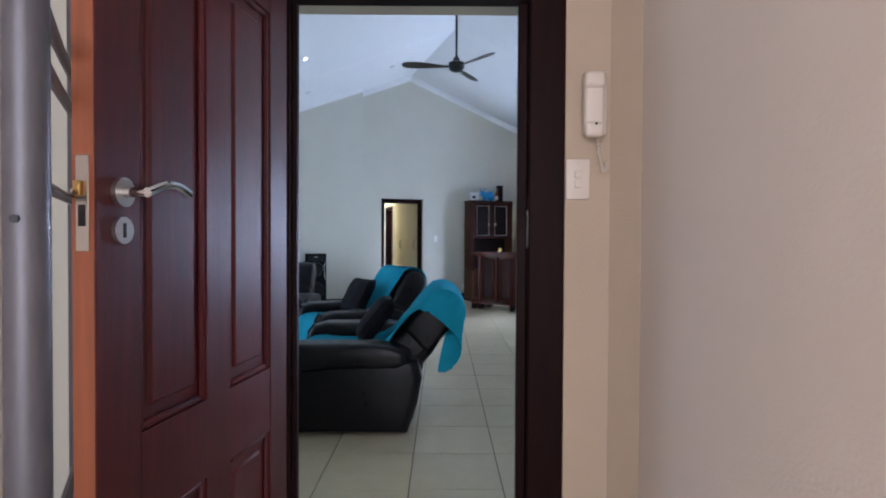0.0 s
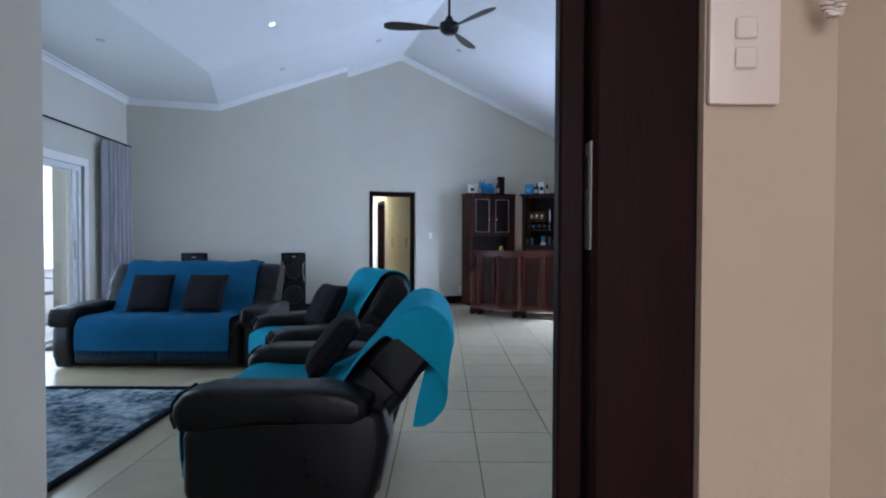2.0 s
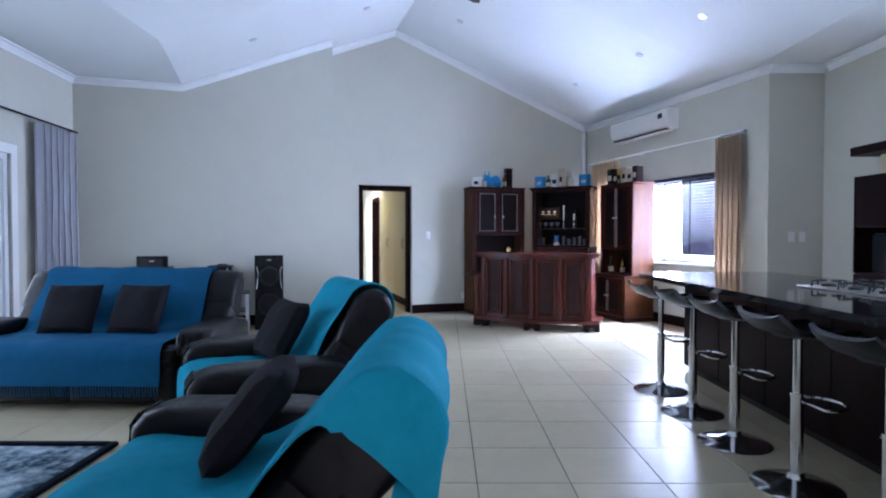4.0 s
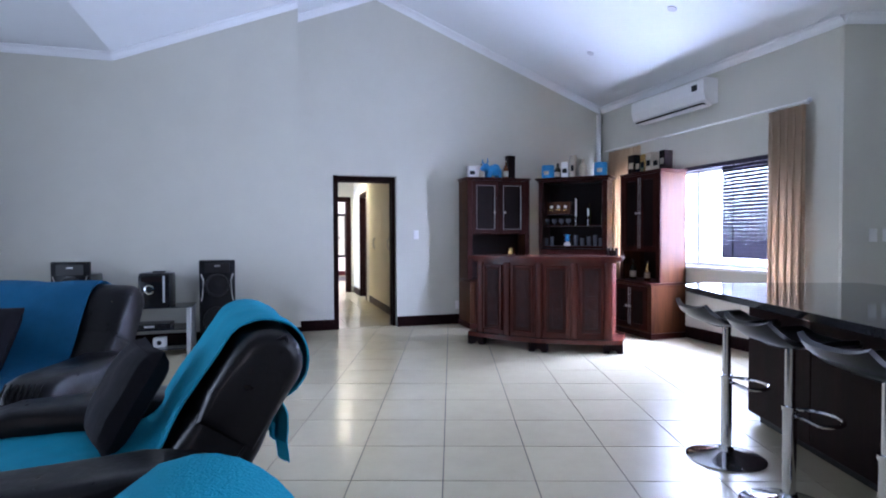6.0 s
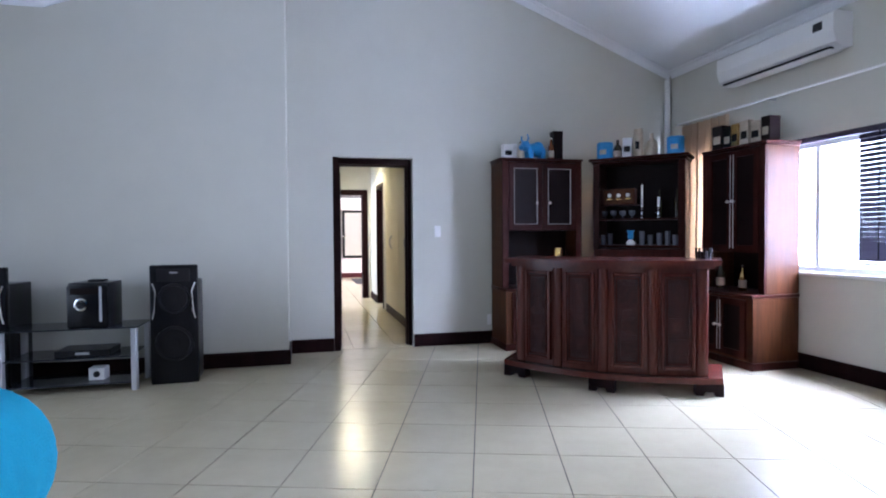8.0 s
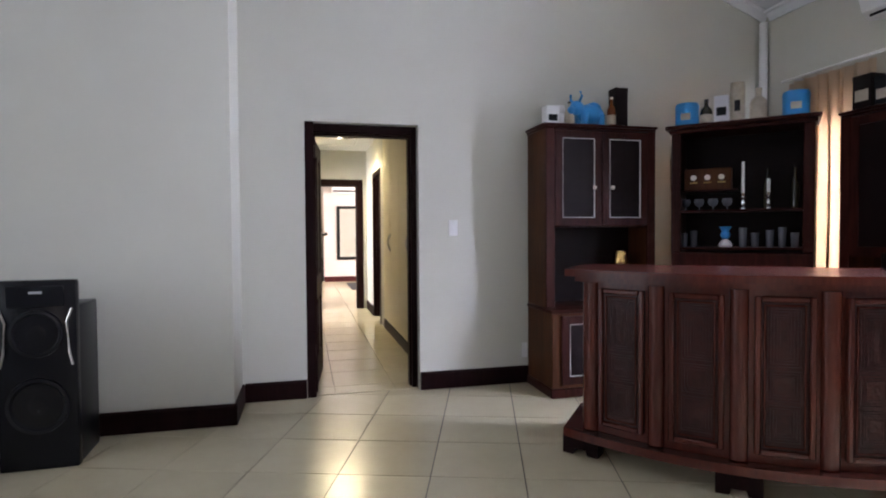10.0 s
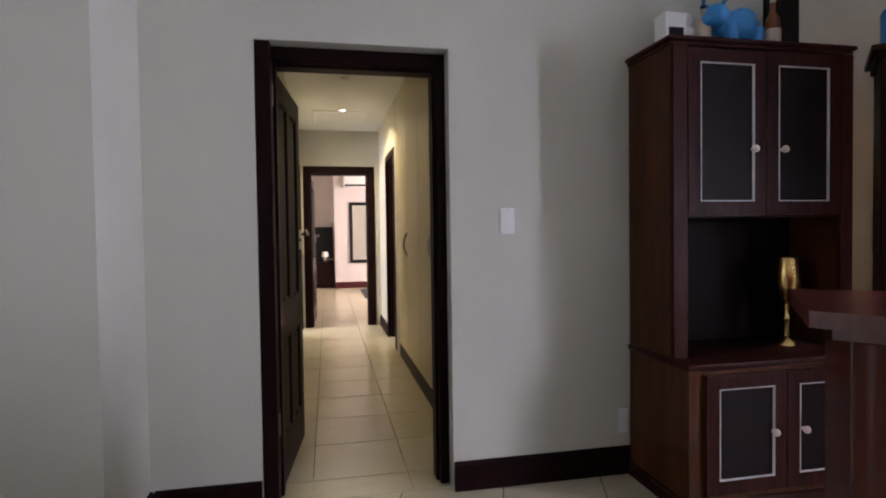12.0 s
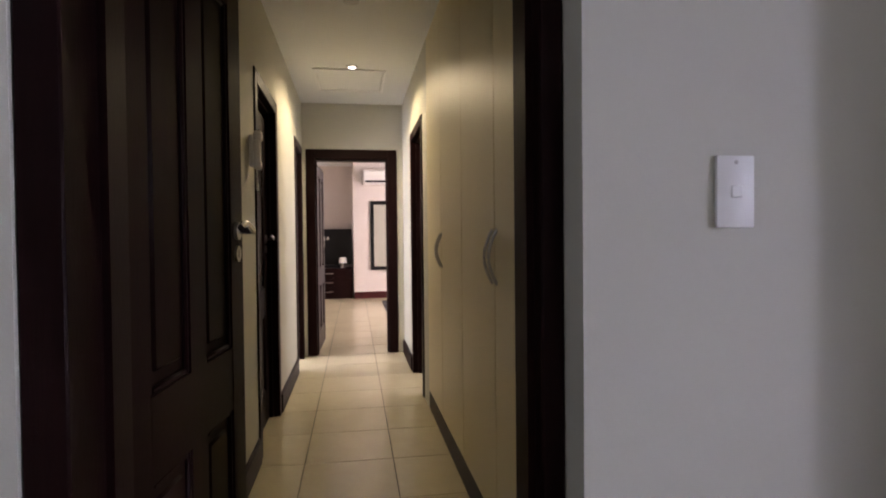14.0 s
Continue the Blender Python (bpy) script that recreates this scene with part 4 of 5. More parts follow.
def bar_stool(m, label):
    e = thing("bar_stool", m, label, "bar stool", "stools along the island")
    part("base", lathe(nb(), [(0.0, 0.0), (0.205, 0.0), (0.208, 0.006), (0.19, 0.014), (0.10, 0.030), (0.045, 0.05), (0.034, 0.075), (0.0, 0.075)], 40), CHROME, e, "polished round foot")
    bm = cyl(nb(), (0, 0, 0.07), (0, 0, 0.46), 0.029, n=20)
    cyl(bm, (0, 0, 0.455), (0, 0, 0.475), 0.033, n=20)
    part("column", bm, CHROME, e, "chrome column")
    part("gas_lift", cyl(nb(), (0, 0, 0.47), (0, 0, 0.755), 0.022, n=16), CHROME, e)
    pts = [(0.03, 0, 0.43)] + [(0.10 + 0.12 * math.cos(radians(a)), 0.13 * math.sin(radians(a)), 0.42) for a in range(-110, 111, 20)] + [(0.03, 0, 0.43)]
    part("footrest", tube(nb(), pts, 0.009, 8), CHROME, e, "chrome foot loop")
    part("lever", tube(nb(), [(0.0, 0.02, 0.75), (0.05, 0.13, 0.74), (0.07, 0.19, 0.71)], 0.005, 6), CHROME, e)
    part("seat_plate", bx(-0.09, 0.09, -0.07, 0.07, 0.752, 0.768, 0.004), BLACKP, e)
    bm = nb()
    prof = [(0.20, 0.775), (0.17, 0.792), (0.10, 0.788), (0.0, 0.778), (-0.10, 0.786), (-0.16, 0.805), (-0.20, 0.835), (-0.225, 0.868)]
    g = []
    for i, (x, z) in enumerate(prof):
        row = []
        for j in range(13):
            b = 2 * j / 12 - 1
            wd = 0.195 * (1 - 0.10 * (i in (0, 7)))
            row.append(bm.verts.new((x + 0.03 * b * b * (i > 4), b * wd, z + 0.022 * b ** 4)))
        g.append(row)
    for i in range(7):
        for j in range(12):
            bm.faces.new((g[i][j], g[i][j + 1], g[i + 1][j + 1], g[i + 1][j]))
    bmesh.ops.recalc_face_normals(bm, faces=bm.faces)
    bmesh.ops.solidify(bm, geom=bm.faces[:], thickness=0.022)
    part("seat", bm, BLACKP, e, "black moulded seat with low back")
    return e


st = bar_stool(tile_pose(1.59, -1.12), "black bar stool with chrome column at the island")
for v in (-1.71, -2.29, -2.89, -3.48):
    copy_thing(st, tile_pose(1.59, v))

# kitchen tall unit and shelf
OM = tile_pose(3.6, -0.476, 0, -90)      # local x runs towards the entry, local y into the wall
e = thing("oven_cabinet", OM, "dark tall kitchen cabinet with an open oven niche", "cabinet")
part("base", bx(0.0, 0.69, 0.02, 0.555, 0.08, 0.92, 0.003), DARKWOOD, e)
part("plinth", bx(0.0, 0.69, 0.07, 0.555, 0.0, 0.079), BLACKP, e)
part("base_door", bx(0.003, 0.687, 0.0, 0.019, 0.09, 0.91, 0.003), DARKWOOD, e)
for x0, x1 in ((0.0, 0.02), (0.67, 0.69)):
    part("side_panel", bx(x0, x1, 0.0, 0.555, 0.921, 1.80, 0.002), DARKWOOD, e)
part("back_panel", bx(0.02, 0.67, 0.53, 0.555, 0.921, 1.78), BLACKP, e)
part("niche_top", bx(0.02, 0.67, 0.021, 0.529, 1.335, 1.355), DARKWOOD, e)
part("top_panel", bx(0.02, 0.67, 0.021, 0.555, 1.781, 1.80, 0.002), DARKWOOD, e)
d = part("cupboard_door", bx(0.022, 0.668, 0.0, 0.019, 1.336, 1.798, 0.003), DARKWOOD, e)
part("handle", tube(nb(), [(0.60, -0.035 * math.sin(math.pi * q), 1.45 + 0.22 * q) for q in [i / 10 for i in range(11)]], 0.007, 8), CHROME, d, "chrome bow handle")
e = thing("microwave_oven", OM @ pose(0.345, 0.13, 0.921), "black built-in oven inside the cabinet niche", "oven")
part("body", bx(-0.29, 0.29, 0.02, 0.38, 0.0, 0.36, 0.006), BLACKP, e)
part("door", bx(-0.285, 0.16, 0.0, 0.0195, 0.01, 0.35, 0.004), TABLEGLASS, e, "dark glass oven door")
part("control_panel", bx(0.165, 0.285, 0.0, 0.0195, 0.01, 0.35, 0.004), GREYP, e)
e = thing("larder_cabinet", OM @ pose(0.692, 0, 0), "tall red-brown kitchen larder cabinet", "cabinet")
part("body", bx(0.0, 0.60, 0.02, 0.555, 0.08, 1.80, 0.003), DOORWOOD, e)
part("plinth", bx(0.0, 0.60, 0.07, 0.555, 0.0, 0.079), BLACKP, e)
for x0, x1, hx in ((0.003, 0.298, 0.26), (0.302, 0.597, 0.34)):
    d = part("cupboard_door", bx(x0, x1, 0.0, 0.019, 0.09, 1.797, 0.003), DOORWOOD, e)
    part("handle", tube(nb(), [(hx, -0.035 * math.sin(math.pi * q), 1.0 + 0.22 * q) for q in [i / 10 for i in range(11)]], 0.007, 8), CHROME, d, "chrome bow handle")
e = thing("pelmet_board", OM, "dark wooden pelmet board over the kitchen cabinets", "pelmet")
part("board", bx(-0.03, 1.45, -0.02, 0.558, 1.99, 2.07, 0.004), DARKWOOD, e)
part("filler", bx(0.10, 1.45, 0.16, 0.558, 1.801, 1.989, 0.003), CREAMDOOR, e, "cream filler panel")


def switch(m, w, h, rockers, label, material=WHITEP):
    e = thing("light_switch", m, label, "light switch")
    part("cover", bx(-w / 2, w / 2, -0.009, 0, -h / 2, h / 2, 0.003, 2), material, e)
    for i in range(rockers):
        z = (i - (rockers - 1) / 2) * 0.03
        part("rocker", bx(-0.011, 0.011, -0.013, -0.009, z - 0.011, z + 0.011, 0.002), material, e)
    part("screw", cyl(nb(), (0, -0.0095, h / 2 - 0.012), (0, -0.009, h / 2 - 0.012), 0.004, n=8), STEEL, e)
    return e


switch(tile_pose(0.097, -6.3185, 1.444), 0.072, 0.122, 2, "cream double light switch beside the front door", CREAMP)
switch(pose(0.675, 3.519, 1.275), 0.072, 0.125, 1, "white light switch beside the corridor door")
switch(tile_pose(3.80, 0.779, 1.25), 0.07, 0.115, 1, "white light switch on the kitchen wall")
switch(tile_pose(3.92, 0.779, 1.25), 0.07, 0.115, 1, "white light switch on the kitchen wall")
e = thing("wall_socket", pose(1.27, 3.519, 0.27), "white wall socket above the skirting", "socket")
part("cover", bx(-0.02, 0.03, -0.009, 0, -0.06, 0.06, 0.003, 2), WHITEP, e)


def intercom(m, material, label):
    e = thing("intercom_phone", m, label, "intercom")
    part("cradle", bx(-0.03, 0.042, -0.02, 0, -0.085, 0.075, 0.006, 2), material, e)
    bm = nb()
    rounded(bm, -0.034, 0.028, -0.052, -0.022, -0.095, 0.095, 0.013)
    rounded(bm, -0.036, 0.030, -0.062, -0.021, 0.045, 0.098, 0.016)
    rounded(bm, -0.032, 0.026, -0.058, -0.021, -0.098, -0.05, 0.014)
    h = part("handset", bm, material, e)
    part("microphone", cyl(nb(), (0.0, -0.0595, -0.06), (0.0, -0.058, -0.06), 0.004, n=10), BLACKP, h, "dark microphone hole")
    pts = []
    for i in range(120):
        q = i / 119
        cx = 0.012 + 0.03 * q
        cz = -0.10 - 0.10 * math.sin(math.pi * q * 0.75)
        pts.append((cx + 0.005 * math.cos(i * 1.1), -0.03 + 0.005 * math.sin(i * 1.1), cz))
    part("coiled_cord", tube(nb(), pts, 0.0018, 5), material, e, "coiled cord")
    return e


intercom(tile_pose(0.138, -6.3185, 1.663), CREAMP, "cream wall intercom handset with a coiled cord")
intercom(pose(-0.499, 5.62, 1.66, 0, 0, 90), WHITEP, "white intercom handset on the corridor wall")

# security gate on the porch
e = thing("security_gate", tile_pose(-0.80, -7.38), "dark steel security gate folded open on the porch", "gate")
part("post", cyl(nb(), (0, 0, 0.0), (0, 0, 2.3), 0.024, n=24), GATE, e)
part("post", cyl(nb(), (-0.285, 0.54, 0.0), (-0.285, 0.54, 2.3), 0.022, n=18), GATE, e)
for z in (0.12, 0.80, 1.33, 1.50, 1.57, 2.2):
    part("crossbar", tube(nb(), [(0, 0, z + (0.012 if z == 1.57 else 0)), (-0.14, 0.26, z), (-0.285, 0.54, z)], 0.009, 8), GATE, e)
for z in (0.95, 1.28, 1.535):
    part("bolt", cyl(nb(), (0.005, -0.027, z), (0.004, -0.0225, z), 0.005, n=8), BLACKP, e)

# ---- bar and cabinets ----
BM = pose(1.605, 1.545, 0, 0, 0, -38.7)


def bow(hw, bulge, y0, depth, n=28):
    f = [(-hw + 2 * hw * i / n, y0 - bulge * (1 - (2 * i / n - 1) ** 2)) for i in range(n + 1)]
    return f + [(hw, y0 + depth), (-hw, y0 + depth)]


def bowed(hw, bulge, y0, depth, z0, z1):
    bm = slab(nb(), [(x, y, z0) for x, y in bow(hw, bulge, y0, depth)], z1 - z0)
    return bm


e = thing("bar_counter", BM, "curved mahogany home bar with carved panels on a low plinth", "bar counter")
part("plinth", bowed(0.86, 0.20, -0.02, 0.50, 0.10, 0.145), BARWOOD, e)
part("body", bowed(0.76, 0.17, 0.03, 0.40, 0.146, 0.96), BARWOOD, e)
part("top_moulding", bowed(0.80, 0.18, 0.0, 0.47, 0.961, 0.99), BARWOOD, e)
part("top", bowed(0.85, 0.20, -0.03, 0.55, 0.9905, 1.03), BARWOOD, e, "polished bar top")
for x, y in ((-0.76, 0.03), (0.76, 0.03), (0.0, -0.16), (-0.7, 0.40), (0.7, 0.40)):
    bm = nb()
    prism(bm, [(-0.10, 0.0), (-0.04, 0.0), (-0.03, 0.03), (0.03, 0.03), (0.04, 0.0), (0.10, 0.0), (0.10, 0.099), (-0.10, 0.099)], -0.05, 0.05)
    bmesh.ops.transform(bm, matrix=pose(x, y, 0, 0, 0, 12 * x), verts=bm.verts)
    part("foot", bm, DARKWOOD, e)


def bow_y(x, hw=0.76, bulge=0.17, y0=0.03):
    return y0 - bulge * (1 - (x / hw) ** 2)


def bow_pose(x):
    return pose(x, bow_y(x) - 0.004, 0, 0, 0, math.degrees(math.atan(2 * 0.17 * x / 0.76 ** 2)))


for x in (-0.715, -0.37, 0.0, 0.37, 0.715):
    w = 0.045 if abs(x) > 0.5 else 0.04
    bm = slab(nb(), [(w * math.cos(radians(a)), -0.03 * math.sin(radians(a)), 0.15) for a in range(0, 181, 15)] + [(-w, 0.02, 0.15), (w, 0.02, 0.15)], 0.808)
    bmesh.ops.transform(bm, matrix=bow_pose(x), verts=bm.verts)
    part("stile", bm, BARWOOD, e, "rounded mahogany stile")
for i, xc in enumerate((-0.545, -0.185, 0.185, 0.545)):
    m = bow_pose(xc)
    fr = nb()
    for q in ((-0.125, -0.098, 0.19, 0.93), (0.098, 0.125, 0.19, 0.93), (-0.098, 0.098, 0.19, 0.217), (-0.098, 0.098, 0.903, 0.93)):
        box(fr, q[0], q[1], -0.024, 0.014, q[2], q[3], 0.006)
    for q in ((-0.086, -0.078, 0.228, 0.892), (0.078, 0.086, 0.228, 0.892), (-0.078, 0.078, 0.228, 0.236), (-0.078, 0.078, 0.884, 0.892)):
        box(fr, q[0], q[1], -0.016, 0.012, q[2], q[3], 0.003)
    bmesh.ops.transform(fr, matrix=m, verts=fr.verts)
    p = part("panel_frame", fr, BARWOOD, e)
    cv = bx(-0.0975, 0.0975, -0.004, 0.012, 0.2175, 0.9025)
    for z0, z1, n in ((0.60, 0.872, 5), (0.44, 0.585, 3), (0.25, 0.425, 4)):
        for k in range(n):
            o = 0.013 * k
            for q in ((-0.070 + o, -0.064 + o, z0 + o, z1 - o), (0.064 - o, 0.070 - o, z0 + o, z1 - o), (-0.064 + o, 0.064 - o, z0 + o, z0 + o + 0.006), (-0.064 + o, 0.064 - o, z1 - o - 0.006, z1 - o)):
                box(cv, q[0], q[1], -0.010 + 0.001 * k, -0.003, q[2], q[3])
    bmesh.ops.transform(cv, matrix=m, verts=cv.verts)
    part("carved_panel", cv, CARVED, p, "carved dark wood panel")


def ring(x0, x1, z0, z1, w, y0, y1):
    """A rectangular frame of width w as one closed mesh, from y0 to y1."""
    bm = nb()
    o = [(x0, z0), (x1, z0), (x1, z1), (x0, z1)]
    i = [(x0 + w, z0 + w), (x1 - w, z0 + w), (x1 - w, z1 - w), (x0 + w, z1 - w)]
    v = [[bm.verts.new((x, y, z)) for x, z in pts] for pts, y in ((o, y0), (i, y0), (o, y1), (i, y1))]
    for k in range(4):
        j = (k + 1) % 4
        for a, b in ((0, 1), (1, 3), (3, 2), (2, 0)):
            bm.faces.new((v[a][k], v[a][j], v[b][j], v[b][k]))
    return bm


def hutch(m, label, w, dl, du, zl, zn, zt, trim, side_mat, knob):
    """A two-part cabinet: base, open niche, upper doors. Back at y=0, front towards -y, x from 0 to w."""
    e = thing("hutch_cabinet", m, label, "cabinet")
    part("base", bx(0, w, -dl, 0, 0.07, zl - 0.03, 0.003), side_mat, e)
    part("plinth", bx(-0.012, w + 0.012, -dl - 0.012, 0, 0, 0.069, 0.006), CABDARK, e)
    part("shelf_top", bx(-0.012, w + 0.012, -dl - 0.02, 0, zl - 0.029, zl, 0.008, 2), CABDARK, e)
    for x0, x1 in ((0, 0.022), (w - 0.022, w)):
        part("side_panel", bx(x0, x1, -du, 0, zl + 0.001, zt - 0.04, 0.003), side_mat, e)
    part("back_panel", bx(0.022, w - 0.022, -0.02, 0, zl + 0.001, zt - 0.04), PANEL, e)
    part("upper_box", bx(0.0225, w - 0.0225, -du + 0.021, -0.021, zn, zt - 0.041), CABDARK, e)
    cr = bx(-0.02, w + 0.02, -du - 0.025, 0, zt - 0.02, zt, 0.006, 2)
    box(cr, -0.008, w + 0.008, -du - 0.012, 0, zt - 0.0395, zt - 0.0205, 0.004)
    part("crown", cr, CABDARK, e)
    for x0, x1 in ((0.0, 0.07), (w - 0.07, w)):
        part("face_stile", bx(x0, x1, -du - 0.021, -du - 0.001, zl + 0.001, zt - 0.041, 0.002), CABDARK, e)
    hw = (w - 0.14) / 2
    for z0, z1, yf in ((zn + 0.01, zt - 0.05, -du), (0.10, zl - 0.05, -dl)):
        for i in (0, 1):
            x0 = 0.07 + hw * i + 0.003
            x1 = x0 + hw - 0.006
            bm = ring(x0, x1, z0, z1, 0.06, yf - 0.021, yf - 0.002)
            d = part("cabinet_door", bm, CABDARK, e)
            part("inset_panel", bx(x0 + 0.06, x1 - 0.06, yf - 0.012, yf - 0.003, z0 + 0.06, z1 - 0.06), PANEL, d, "black inset panel")
            if trim:
                bm = ring(x0 + 0.06, x1 - 0.06, z0 + 0.06, z1 - 0.06, 0.004, yf - 0.0235, yf - 0.012)
                part("silver_trim", bm, TRIM, d, "silver beading")
            else:
                xx = x1 - 0.02 if i == 0 else x0 + 0.012
                part("edge_trim", bx(xx, xx + 0.008, yf - 0.0235, yf - 0.0212, z0 + 0.03, z1 - 0.03), TRIM, d, "silver beading")
            inset = 0.073 if trim else 0.03
            kx = x1 - inset if i == 0 else x0 + inset
            zk = z0 + (0.40 if trim and z0 > 0.5 else 0.5) * (z1 - z0)
            bm = cyl(nb(), (kx, yf - 0.021, zk), (kx, yf - 0.036, zk), 0.007, n=10)
            bmesh.ops.create_uvsphere(bm, u_segments=12, v_segments=8, radius=0.016, matrix=Matrix.Translation((kx, yf - 0.045, zk)))
            part("knob", bm, knob, d, "round pale knob")
    return e


hutch(pose(1.30, 3.497, 0), "dark mahogany hutch with silver-edged doors beside the bar", 0.93, 0.465, 0.345, 0.66, 1.275, 2.06, True, CABWOOD, CREAMP)
# drinks cabinet: lighter side wood carries the window light falling on it
hutch(pose(3.588, 2.40, 0, 0, 0, -90), "dark wooden drinks cabinet by the window, its side coloured lighter as lit", 0.80, 0.50, 0.36, 0.68, 1.05, 2.06, False, CABWOOD, STEEL)

# corner display cabinet
CM = pose(2.72, 2.80, 0, 0, 0, -45)
e = thing("display_cabinet", CM, "dark wooden corner display cabinet with glass shelves of glassware", "display cabinet")
cw = 0.475
part("base", bx(-cw, cw, -0.02, 0.34, 0.0, 1.07, 0.004), CABDARK, e)
part("back_panel", bx(-cw + 0.03, cw - 0.03, 0.30, 0.34, 1.071, 2.0), PANEL, e)
for s in (-1, 1):
    part("side_panel", bx(min(s * cw, s * (cw - 0.06)), max(s * cw, s * (cw - 0.06)), -0.02, 0.34, 1.071, 2.0, 0.004), CABDARK, e)
    part("pilaster", bx(min(s * cw, s * (cw - 0.07)), max(s * cw, s * (cw - 0.07)), -0.04, -0.021, 1.071, 2.0, 0.006), CABDARK, e)
cr = bx(-cw - 0.04, cw + 0.04, -0.08, 0.34, 2.03, 2.06, 0.006, 2)
box(cr, -cw - 0.015, cw + 0.015, -0.05, 0.34, 2.0005, 2.0295, 0.005)
part("crown", cr, CABDARK, e)
SHZ = (1.11, 1.40, 1.56)
for z in (1.11, 1.40):
    part("shelf", bx(-cw + 0.061, cw - 0.061, 0.0, 0.299, z - 0.018, z, 0.002), CABDARK, e)
part("shelf", bx(-cw + 0.061, -0.02, 0.05, 0.299, SHZ[2] - 0.012, SHZ[2], 0.002), CABDARK, e)


def tumbler(m, r, h, label="clear glass tumbler on a shelf"):
    return single("drinking_glass", lathe(nb(), [(0.0, 0.0), (r * 0.85, 0.0), (r, h), (r * 0.9, h), (r * 0.76, 0.01), (0.0, 0.01)], 14), GLASSWARE, m, label, "glass", "glasses in the display cabinet")


for i, x in enumerate((-0.40, -0.33, 0.02, 0.10, 0.20, 0.28, 0.36)):
    tumbler(CM @ pose(x, 0.10 + 0.03 * (i % 2), SHZ[0]), 0.03, 0.11 + 0.02 * (i % 3))
for x in (-0.39, -0.29, -0.19, -0.09):
    single("brandy_glass", lathe(nb(), [(0.0, 0.0), (0.028, 0.0), (0.026, 0.004), (0.005, 0.008), (0.005, 0.025), (0.03, 0.04), (0.04, 0.065), (0.034, 0.09), (0.03, 0.09), (0.035, 0.065), (0.0, 0.035)], 16), GLASSWARE, CM @ pose(x, 0.12, SHZ[1]), "small round brandy glass on a shelf", "glass", "glasses in the display cabinet")
for x, h in ((0.02, 0.24), (0.19, 0.10)):
    bm = lathe(nb(), [(0.0, 0.0), (0.03, 0.0), (0.028, 0.01), (0.01, 0.025), (0.018, 0.05), (0.01, 0.075), (0.03, 0.09), (0.01, 0.10), (0.02, 0.125), (0.0, 0.125)], 14)
    ck = thing("candlestick", CM @ pose(x, 0.10, SHZ[1]), "silver candlestick with a white candle", "candlestick")
    part("stem", bm, CHROME, ck)
    part("candle", cyl(nb(), (0, 0, 0.1255), (0, 0, 0.1255 + h), 0.011, n=12), WHITEP, ck, "white candle")
for x in (0.18, 0.36):
    single("bottle", lathe(nb(), [(0.0, 0.0), (0.032, 0.0), (0.034, 0.02), (0.034, 0.18), (0.012, 0.25), (0.012, 0.31), (0.0, 0.31)], 14), GREENBOT, CM @ pose(x, 0.22, SHZ[1]), "dark glass spirit bottle", "bottle")
g = thing("gift_box", CM @ pose(-0.23, 0.15, SHZ[2]), "red-brown wooden box with three white emblems", "box")
part("body", bx(-0.17, 0.17, -0.05, 0.08, 0, 0.17, 0.004), CABWOOD, g)
for x in (-0.10, 0.0, 0.10):
    part("emblem", cyl(nb(), (x, -0.0515, 0.10), (x, -0.0502, 0.10), 0.022, n=14), WHITEP, g, "round white emblem")
    part("caption_bar", bx(x - 0.028, x + 0.028, -0.0512, -0.0502, 0.055, 0.064), BRASS, g)
bm = lathe(nb(), [(0.0, 0.0), (0.045, 0.0), (0.05, 0.02), (0.035, 0.045), (0.02, 0.06), (0.0, 0.062)], 14)
f = thing("jug", CM @ pose(-0.10, 0.10, SHZ[0]), "small blue and white ornament jug", "ornament")
part("foot", bm, WHITEP, f)
part("bowl", lathe(nb(), [(0.015, 0.062), (0.03, 0.075), (0.035, 0.10), (0.025, 0.125), (0.045, 0.16), (0.04, 0.16), (0.0, 0.12)], 14), BLUEPL, f, "blue glazed body")


def bottle(m, r, h, material, label, cap=BLACKP):
    e = thing("bottle", m, label, "bottle")
    part("body", lathe(nb(), [(0.0, 0.0), (r * 0.95, 0.0), (r, 0.01), (r, h * 0.55), (r * 0.85, h * 0.64), (r * 0.36, h * 0.76), (r * 0.34, h * 0.93), (0, h * 0.93)], 18), material, e)
    part("cap", cyl(nb(), (0, 0, h * 0.9305), (0, 0, h), r * 0.38, n=12), cap, e)
    part("label", lathe(nb(), [(r + 0.0008, h * 0.12), (r + 0.0008, h * 0.42)], 18), CREAMTIN, e, "pale paper label")
    return e


def carton(name, m, w, d, h, material, label, band=None, cat="box"):
    e = thing(name, m, label, cat)
    part("body", bx(-w / 2, w / 2, -d / 2, d / 2, 0, h, 0.003), material, e)
    part("lid", bx(-w / 2 - 0.001, w / 2 + 0.001, -d / 2 - 0.001, d / 2 + 0.001, h * 0.86, h + 0.001, 0.002), material, e)
    if band:
        part("printed_band", bx(-w / 2 * 0.7, w / 2 * 0.7, -d / 2 - 0.0022, -d / 2 - 0.0012, h * 0.3, h * 0.6), band, e, "printed band")
    return e


